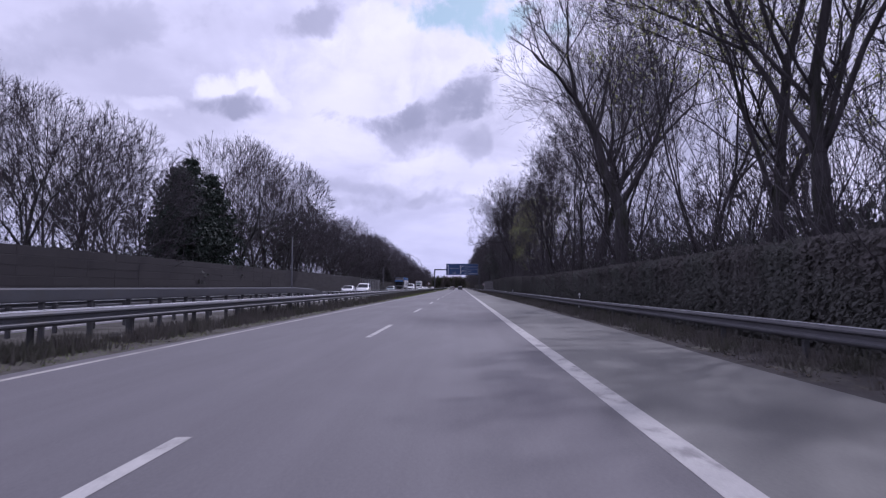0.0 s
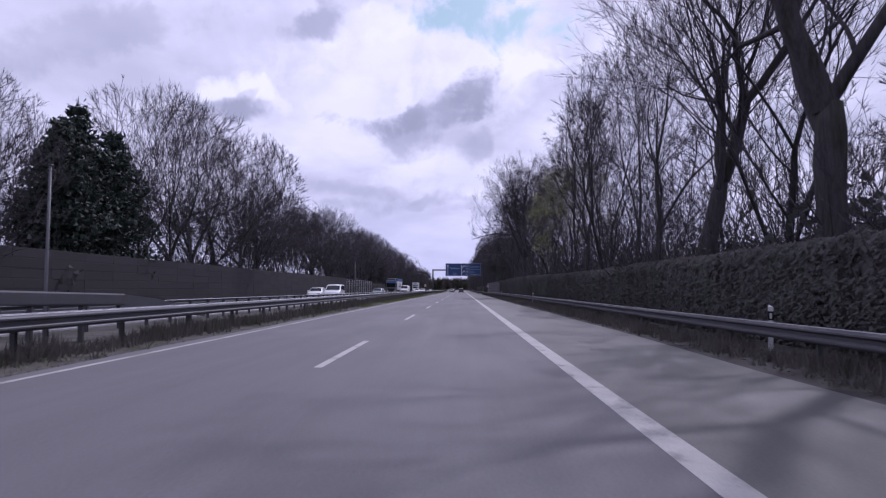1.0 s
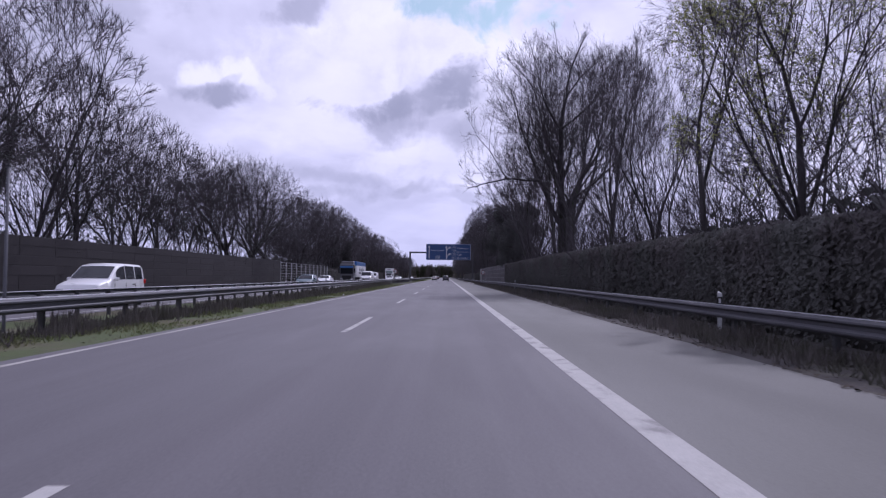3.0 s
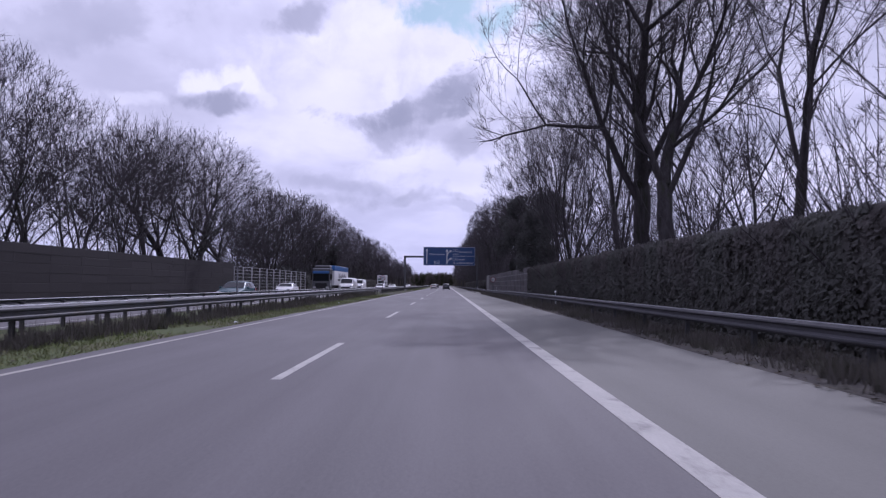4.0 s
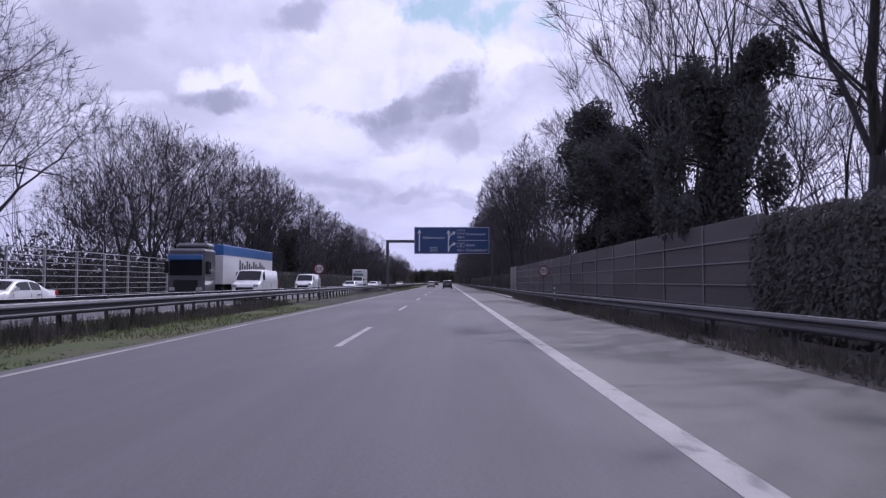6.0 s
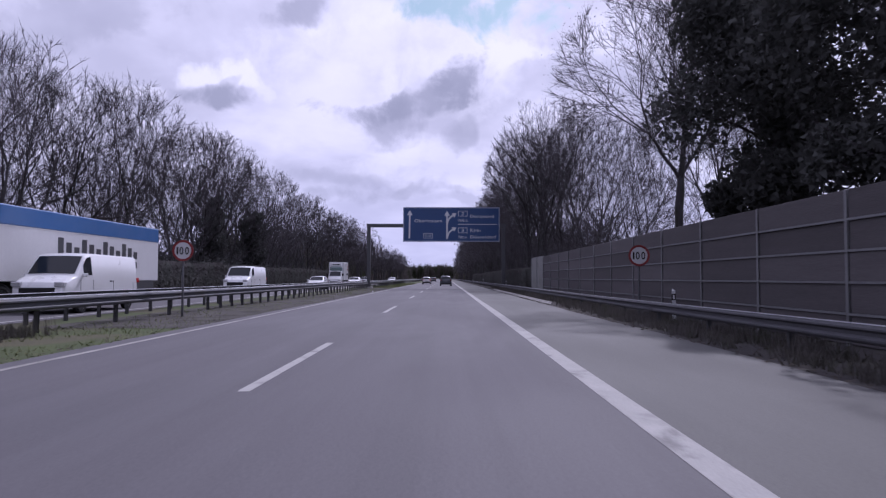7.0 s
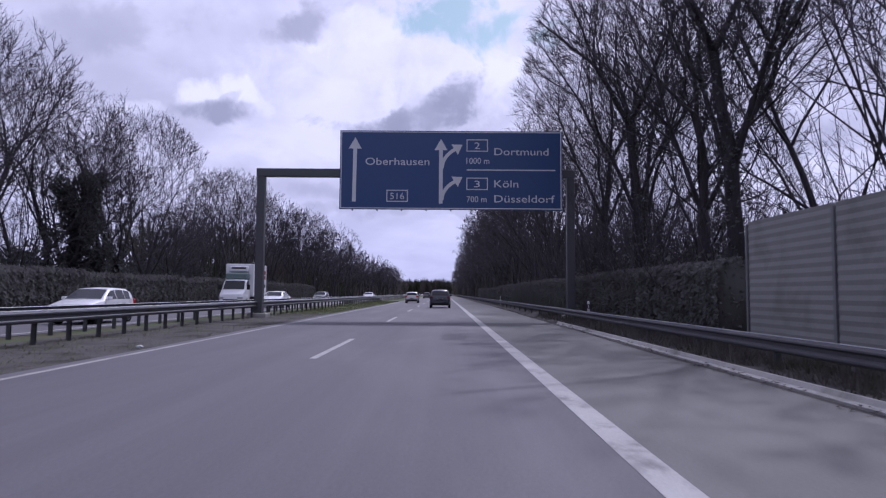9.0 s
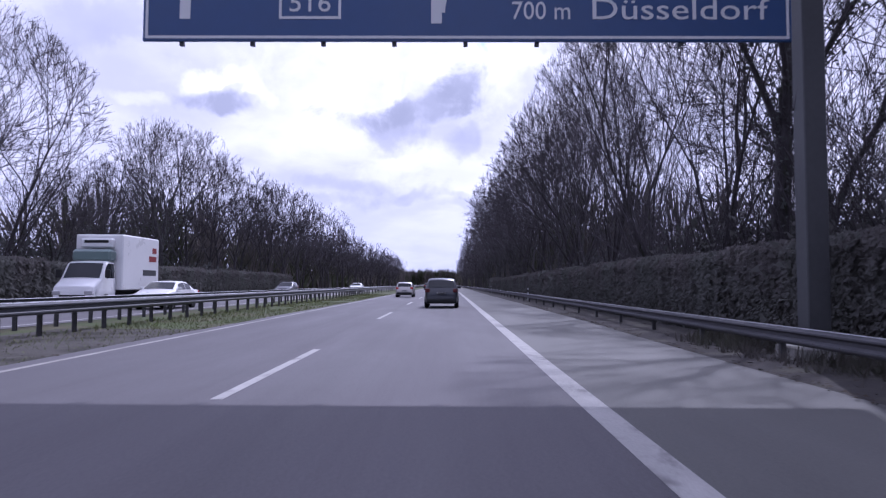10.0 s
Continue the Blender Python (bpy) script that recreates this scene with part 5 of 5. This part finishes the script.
def body_mesh(spec, mat):
    L = spec["L"]
    ys = sorted({round(y, 3) for y, _ in spec["top"]} | {round(L * i / 26, 3) for i in range(27)})
    bm = bmesh.new()
    rings = []
    for y in ys:
        half = section(spec, y)
        ring = [(x, z) for x, z in half] + [(-x, z) for x, z in reversed(half[1:-1])]
        rings.append([bm.verts.new((x, y, z)) for x, z in ring])
    m = len(rings[0])
    for a, b in zip(rings, rings[1:]):
        for i in range(m):
            bm.faces.new((a[i], a[(i + 1) % m], b[(i + 1) % m], b[i]))
    bm.faces.new(rings[0])
    bm.faces.new(rings[-1][::-1])
    return bm_mesh("body", bm, mat, True)


def side_window(spec, y0, y1, side):
    bm = bmesh.new()
    rows = []
    for i in range(5):
        y = y0 + (y1 - y0) * i / 4
        half = section(spec, y)
        (xa, za), (xb, zb) = half[4], half[5]
        pts = []
        for v in (0.10, 0.94):
            x = xa + (xb - xa) * v
            z = za + (zb - za) * v
            pts.append(bm.verts.new((side * (x + 0.008), y, z + 0.002)))
        rows.append(pts)
    for a, b in zip(rows, rows[1:]):
        bm.faces.new((a[0], a[1], b[1], b[0]))
    return bm_mesh("side_window", bm, M_GLASS)


def screen(spec, y0, y1, lift):
    """A windscreen or rear window, laid on the sloping top between y0 and y1."""
    bm = bmesh.new()
    rows = []
    for i in range(5):
        y = y0 + (y1 - y0) * i / 4
        half = section(spec, y)
        w = half[6][0] * (0.97 if spec["waist"] + 0.03 < along(spec["top"], y) else 0.92)
        zt = along(spec["top"], y)
        row = []
        for u in (-1, -0.6, -0.2, 0.2, 0.6, 1):
            z = zt + 0.012 * (1 - abs(u)) - 0.012 * abs(u) ** 3
            row.append(bm.verts.new((w * u, y + lift, z + 0.012)))
        rows.append(row)
    for a, b in zip(rows, rows[1:]):
        for i in range(5):
            bm.faces.new((a[i], a[i + 1], b[i + 1], b[i]))
    return bm_mesh("window", bm, M_GLASS, True)


def lathe(profile, sides, mat, name):
    """A ring turned about the x axis from (x, r) points."""
    v, f = [], []
    n = len(profile)
    for k in range(sides):
        a = math.tau * k / sides
        for x, r in profile:
            v.append(Vector((x, r * math.cos(a), r * math.sin(a))))
    for k in range(sides):
        for i in range(n - 1):
            a, b = k * n + i, ((k + 1) % sides) * n + i
            f.append((a, b, b + 1, a + 1))
    return mesh_from(name, v, f, mat, True)


TYRE = lathe([(-0.09, 0.70), (-0.11, 0.85), (-0.09, 0.97), (-0.05, 1.0), (0.05, 1.0), (0.09, 0.97), (0.11, 0.85), (0.09, 0.70)], 20, M_TYRE, "tyre")
RIM = lathe([(0.085, 0.70), (0.075, 0.60), (0.05, 0.50), (0.06, 0.22), (0.075, 0.14), (0.07, 0.02)], 20, M_RIM, "rim")
ARCH = lathe([(-0.02, 1.16), (0.012, 1.13), (0.014, 1.02), (0.0, 0.30), (-0.02, 0.02)], 20, M_PLASTIC, "arch")


def wheel(parent, x, y, r):
    side = 1 if x > 0 else -1
    hub = new("wheel")
    hub.empty_display_size = 0.1
    hub.parent = parent
    hub.matrix_basis = pose(x, y, r, 0, 0, 0 if side > 0 else 180) @ Matrix.Diagonal((1, r, r, 1))
    part("tyre", TYRE, None, hub)
    part("rim", RIM, None, hub)
    arch = part("wheel_arch", ARCH, None, parent)
    arch.matrix_basis = pose(x + side * 0.075, y, r + 0.02, 0, 0, 0 if side > 0 else 180) @ Matrix.Diagonal((1, r, r, 1))


def car(name, label, category, group, spec, mat, at):
    ob = thing(name, label, category, group, at=at)
    L, W = spec["L"], spec["W"]
    part("body", body_mesh(spec, mat), None, ob)
    for y0, y1 in spec["sides"]:
        for side in (1, -1):
            part("side_window", side_window(spec, y0, y1, side), None, ob)
    if "rear" in spec:
        part("rear_window", screen(spec, *spec["rear"], -0.012), None, ob)
    part("windscreen", screen(spec, *spec["front"], 0.012), None, ob)
    r = spec.get("wheel", 0.32)
    for y in spec["axles"]:
        for side in (1, -1):
            wheel(ob, side * (W / 2 - 0.10), y, r)
    w = W / 2
    zl = spec.get("lamp", 0.80)
    for side in (1, -1):
        part("tail_lamp", boxed(*sorted((side * (w - 0.30), side * (w - 0.055))), -0.012, 0.26, zl, zl + 0.20, bevel=0.02), M_TAIL_DARK if mat is P_DARK else M_TAIL, ob, "red tail lamp")
        part("headlamp", boxed(*sorted((side * (w - 0.42), side * (w - 0.075))), L - 0.30, L - 0.025, *spec.get("head", (0.62, 0.78)), bevel=0.03), M_LAMP, ob, "clear headlamp")
        zm = spec["waist"] + 0.02
        ym = spec["front"][1] - 0.35
        part("mirror", boxed(*sorted((side * (w - 0.02), side * (w + 0.17))), ym, ym + 0.10, zm, zm + 0.13, bevel=0.02), mat, ob)
    part("rear_bumper", boxed(-w * 0.86, w * 0.86, -0.055, 0.15, 0.30, 0.50, bevel=0.03), M_PLASTIC, ob, "black lower bumper")
    tall = spec.get("face", 0.60)
    part("grille", boxed(-w * 0.62, w * 0.62, L - 0.12, L + 0.015, 0.34, tall, bevel=0.03), M_PLASTIC, ob, "black grille")
    part("front_bumper", boxed(-w * 0.84, w * 0.84, L - 0.22, L - 0.005, 0.24, 0.36, bevel=0.03), M_PLASTIC, ob, "black lower bumper")
    for side in (1, -1):
        for y in spec["seams"]:
            half = section(spec, y)
            seam = boxed(*sorted((side * (half[3][0] - 0.004), side * (half[3][0] + 0.003))), y - 0.006, y + 0.006, 0.36, spec["waist"] - 0.10)
            part("door_seam", seam, M_PLASTIC, ob)
        part("door_handle", boxed(*sorted((side * (w * 0.985), side * (w + 0.018))), spec["seams"][0] + 0.10, spec["seams"][0] + 0.28,
                                  spec["waist"] - 0.17, spec["waist"] - 0.13, bevel=0.008), M_PLASTIC, ob)
        part("sill", boxed(*sorted((side * (w * 0.88), side * (w * 1.0))), spec["axles"][0] + 0.45, spec["axles"][1] - 0.45,
                           spec.get("clear", 0.20) - 0.02, spec.get("clear", 0.20) + 0.10, bevel=0.02), M_PLASTIC, ob)
    for y0, y1 in ((-0.068, -0.04), (L + 0.005, L + 0.03)):
        zp = spec.get("plate", 0.62) if y0 < 0 else 0.40
        plate_ob = part("number_plate", boxed(-0.26, 0.26, y0, y1, zp, zp + 0.11), M_PLATE, ob, "dull pale plate with a dark bar")
        ya = y0 - 0.004 if y0 < 0 else y1
        part("bar", boxed(-0.18, 0.18, ya, ya + 0.004, zp + 0.03, zp + 0.08), M_BLACK_SHEET, plate_ob)
    return ob


SUV = dict(seams=(1.23, 2.03, 3.05), L=4.45, W=1.88, waist=1.06, clear=0.24, wheel=0.35, lamp=0.88, plate=0.78, axles=(0.82, 3.52),
           top=[(0, 0.55), (0.02, 0.98), (0.10, 1.08), (0.42, 1.52), (0.62, 1.62), (1.8, 1.66), (2.45, 1.60), (3.20, 1.12), (3.5, 1.06), (4.2, 0.95), (4.40, 0.74), (4.45, 0.5)],
           rear=(0.13, 0.43), front=(2.52, 3.16), sides=((0.62, 1.20), (1.27, 2.0), (2.06, 2.75)))
HATCH = dict(seams=(1.08, 1.83, 2.85), L=4.15, W=1.76, waist=0.96, wheel=0.31, lamp=0.80, plate=0.58, axles=(0.75, 3.30),
             top=[(0, 0.5), (0.02, 0.92), (0.08, 1.0), (0.36, 1.36), (0.60, 1.45), (1.6, 1.49), (2.2, 1.44), (3.0, 1.0), (3.3, 0.95), (3.95, 0.82), (4.12, 0.62), (4.15, 0.5)],
             rear=(0.10, 0.37), front=(2.26, 2.96), sides=((0.55, 1.05), (1.12, 1.80), (1.86, 2.55)))
SEDAN = dict(seams=(1.30, 1.98, 3.15), L=4.6, W=1.80, waist=0.95, wheel=0.32, lamp=0.74, plate=0.62, axles=(0.95, 3.70),
             top=[(0, 0.5), (0.03, 0.92), (0.15, 0.98), (0.75, 1.02), (1.45, 1.36), (1.9, 1.43), (2.4, 1.42), (2.75, 1.37), (3.45, 1.0), (3.7, 0.95), (4.35, 0.80), (4.57, 0.6), (4.6, 0.48)],
             rear=(0.82, 1.44), front=(2.80, 3.40), sides=((1.30, 1.95), (2.02, 2.85)))
MPV = dict(seams=(1.14, 2.03, 3.0), L=4.4, W=1.84, waist=1.08, wheel=0.32, lamp=0.95, plate=0.70, axles=(0.72, 3.42), lean=0.13,
           top=[(0, 0.5), (0.02, 1.12), (0.14, 1.70), (0.40, 1.80), (2.0, 1.83), (2.55, 1.74), (3.35, 1.16), (3.6, 1.10), (4.2, 0.94), (4.37, 0.7), (4.4, 0.5)],
           rear=(0.03, 0.13), front=(2.62, 3.30), sides=((0.35, 1.1), (1.18, 2.0), (2.06, 2.85)))
VAN = dict(seams=(2.4, 3.95, 4.85), face=0.95, head=(0.98, 1.16), L=5.9, W=2.04, waist=1.32, clear=0.24, wheel=0.34, lamp=1.1, plate=0.75, axles=(1.1, 4.75), lean=0.10,
           top=[(0, 0.5), (0.02, 1.4), (0.06, 2.08), (0.22, 2.20), (3.9, 2.24), (4.35, 2.16), (5.05, 1.40), (5.3, 1.32), (5.75, 1.12), (5.88, 0.8), (5.9, 0.5)],
           front=(4.40, 5.00), sides=((4.02, 4.62),))
TRAFFIC = "motorway traffic"


def heading(x, y):
    """Facing along our own lanes; y is the rear end."""
    return pose(x + bend(y), y, 0)


def facing(spec, x, y):
    return pose(x + bend(y), y + spec["L"], 0, 0, 0, 180)


car("suv", "dark grey sport utility car ahead in our lane", "car", TRAFFIC, SUV, P_DARK, heading(2.26, 281.6))
car("hatchback", "silver hatchback with red tail lamps in the overtaking lane", "car", TRAFFIC, HATCH, P_SILVER, heading(-1.7, 311.0))
car("hatchback", "small dark hatchback far ahead in the overtaking lane", "car", TRAFFIC, HATCH, P_GREY, heading(-1.8, 392.0))
car("family_van", "white high-roofed family van in the oncoming lanes", "van", TRAFFIC, MPV, P_WHITE, facing(MPV, -12.2, 100.5))
car("hatchback", "white hatchback in the oncoming lanes", "car", TRAFFIC, HATCH, P_WHITE, facing(HATCH, -15.5, 106.5))
car("hatchback", "teal and dark hatchback in the oncoming lanes", "car", TRAFFIC, HATCH, P_TEAL, facing(HATCH, -12.6, 145.0))
car("sedan", "white low saloon car in the oncoming lanes", "car", TRAFFIC, SEDAN, P_WHITE, facing(SEDAN, -15.6, 173.0))
car("delivery_van", "white delivery van passing a lorry in the oncoming lanes", "van", TRAFFIC, VAN, P_WHITE, facing(VAN, -12.1, 196.0))
car("delivery_van", "white panel van in the oncoming lanes", "van", TRAFFIC, VAN, P_WHITE, facing(VAN, -14.2, 225.3))
car("suv", "white sport utility car in the oncoming lanes", "car", TRAFFIC, HATCH, P_WHITE, facing(HATCH, -12.2, 247.0))
car("sedan", "white saloon car in the oncoming lanes", "car", TRAFFIC, SEDAN, P_WHITE, facing(SEDAN, -12.1, 277.5))
car("hatchback", "dark grey hatchback in the oncoming lanes", "car", TRAFFIC, HATCH, P_GREY, facing(HATCH, -15.4, 318.0))
car("sedan", "white saloon car far off in the oncoming lanes", "car", TRAFFIC, SEDAN, P_WHITE, facing(SEDAN, -12.2, 352.0))


M_DEFLECT = paint("grey_green_paint", (0.14, 0.20, 0.19))


def box_truck(at):
    ob = thing("box_truck", "white box lorry with a tall cargo box", "lorry", TRAFFIC, at=at)
    cab = dict(L=2.3, W=2.06, waist=1.45, clear=0.3, lean=0.10,
               top=[(0, 1.2), (0.02, 2.2), (0.12, 2.34), (0.75, 2.38), (1.05, 2.30), (1.55, 1.5), (1.8, 1.36), (2.2, 1.15), (2.28, 0.9), (2.3, 0.5)])
    shift = Matrix.Translation((0, 4.25, 0))
    part("cab", body_mesh(cab, P_WHITE), None, ob).matrix_basis = shift
    part("windscreen", screen(cab, 1.08, 1.52, 0.012), None, ob).matrix_basis = shift
    for side in (1, -1):
        part("side_window", side_window(cab, 0.3, 1.15, side), None, ob).matrix_basis = shift
        part("headlamp", boxed(*sorted((side * 0.55, side * 0.95)), 6.30, 6.56, 0.75, 0.95, bevel=0.03), M_LAMP, ob, "clear headlamp")
        part("mirror", boxed(*sorted((side * 1.05, side * 1.30)), 5.55, 5.68, 1.55, 1.95, bevel=0.03), M_PLASTIC, ob)
        for y in (0.9, 5.45):
            wheel(ob, side * 0.95, y, 0.36)
    part("cargo_box", boxed(-1.18, 1.18, 0.0, 4.2, 0.95, 3.72, bevel=0.05), P_WHITE, ob)
    part("cooling_unit", boxed(-0.8, 0.8, 4.2, 4.50, 3.05, 3.5, bevel=0.06), P_WHITE, ob)
    part("cooling_slot", boxed(-0.6, 0.6, 4.49, 4.515, 3.28, 3.42, bevel=0.008), M_PLASTIC, ob, "dark cooling slot")
    part("deflector", boxed(-0.95, 0.95, 4.3, 5.0, 2.36, 2.95, bevel=0.12), M_DEFLECT, ob, "grey-green wind deflector")
    part("chassis", boxed(-0.45, 0.45, 0.1, 5.2, 0.5, 0.94, bevel=0.02), M_PLASTIC, ob)
    part("grille", boxed(-0.6, 0.6, 6.50, 6.58, 0.5, 0.75, bevel=0.02), M_PLASTIC, ob)
    for side in (1, -1):
        for z, w, m in ((2.9, 0.5, M_RED_SHEET), (2.45, 0.9, M_RED_SHEET), (1.7, 1.6, M_STEEL_DULL)):
            part("stripe", boxed(*sorted((side * 1.181, side * 1.188)), 0.35, 0.35 + w, z, z + 0.30), m, ob, "faded lettering bar")
    return ob


box_truck(pose(-14.7, 282.0, 0, 0, 0, 180))


def lorry(at):
    ob = thing("lorry", "articulated lorry with a white and blue trailer", "lorry", TRAFFIC, at=at)
    trailer = part("trailer", boxed(-1.25, 1.25, 0.0, 13.6, 1.15, 3.25, bevel=0.03), M_TARP, ob, "white tarpaulin trailer")
    part("band", boxed(-1.258, 1.258, -0.006, 13.606, 3.25, 4.0, bevel=0.04), P_BLUE, trailer, "blue upper band")
    for side in (1, -1):
        part("side_skirt", boxed(*sorted((side * 1.20, side * 1.24)), 0.6, 10.0, 0.45, 1.15), M_STEEL_DULL, trailer, "grey side skirt")
        for i in range(12):
            y = 2.6 + 0.62 * i
            part("letter_bar", boxed(*sorted((side * 1.251, side * 1.256)), y, y + 0.42, 2.25, 2.62 + 0.18 * ((i * 7) % 3)), M_STEEL_DULL, trailer, "dark lettering bar")
        part("underline", boxed(*sorted((side * 1.251, side * 1.256)), 2.6, 10.6, 1.78, 2.10), M_STEEL_DULL, trailer, "dark grey bar under the lettering")
        part("seam", boxed(*sorted((side * 1.251, side * 1.262)), 0.02, 13.58, 3.215, 3.25), M_WHITE_SHEET, trailer, "pale seam under the blue band")
        for y in (2.0, 3.3, 4.6):
            wheel(ob, side * 1.08, y, 0.50)
        for y in (13.2, 16.6):
            wheel(ob, side * 1.08, y, 0.50)
    cab = boxed(-1.22, 1.22, 15.0, 17.3, 0.55, 3.55, bevel=0.16)
    part("cab", cab, P_GREY, ob, "dark tractor cab")
    part("visor", boxed(-1.15, 1.15, 17.25, 17.52, 2.78, 3.12, bevel=0.04), P_BLUE, ob, "blue sun visor")
    part("windscreen", boxed(-1.08, 1.08, 17.29, 17.32, 1.75, 2.75, bevel=0.01), M_GLASS, ob)
    part("roof_deflector", boxed(-1.1, 1.1, 14.9, 16.3, 3.55, 3.95, bevel=0.15), P_GREY, ob)
    part("grille", boxed(-0.8, 0.8, 17.29, 17.33, 0.75, 1.45, bevel=0.02), M_PLASTIC, ob)
    for side in (1, -1):
        part("side_window", boxed(*sorted((side * 1.215, side * 1.228)), 16.0, 17.0, 1.85, 2.65), M_GLASS, ob)
        part("headlamp", boxed(*sorted((side * 0.7, side * 1.1)), 17.28, 17.34, 0.75, 0.98, bevel=0.01), M_LAMP, ob, "clear headlamp")
        part("mirror", boxed(*sorted((side * 1.24, side * 1.48)), 17.0, 17.15, 1.9, 2.7, bevel=0.03), M_PLASTIC, ob)
    part("chassis", boxed(-0.5, 0.5, 0.2, 16.8, 0.6, 1.14, bevel=0.02), M_PLASTIC, ob)
    return ob


lorry(pose(-15.0, 210.0, 0, 0, 0, 180))


# scraps of pale litter in the median grass
for x, y, r in ((-4.75, 121.6, 20), (-5.1, 146.0, 70), (-4.6, 236.5, 130)):
    scrap = bmesh.new()
    bmesh.ops.create_icosphere(scrap, subdivisions=2, radius=0.08)
    local = random.Random(int(y))
    for v in scrap.verts:
        v.co *= local.uniform(0.6, 1.15)
        v.co.z = max(v.co.z * 0.55, -0.03)
    ob = new("litter_scrap", bm_mesh("litter_scrap", scrap, M_WHITE_SHEET))
    ob.matrix_basis = pose(x, y, 0.02, 0, 0, r)
    tagged(ob, "crumpled scrap of white paper in the grass", "litter", "litter scraps")
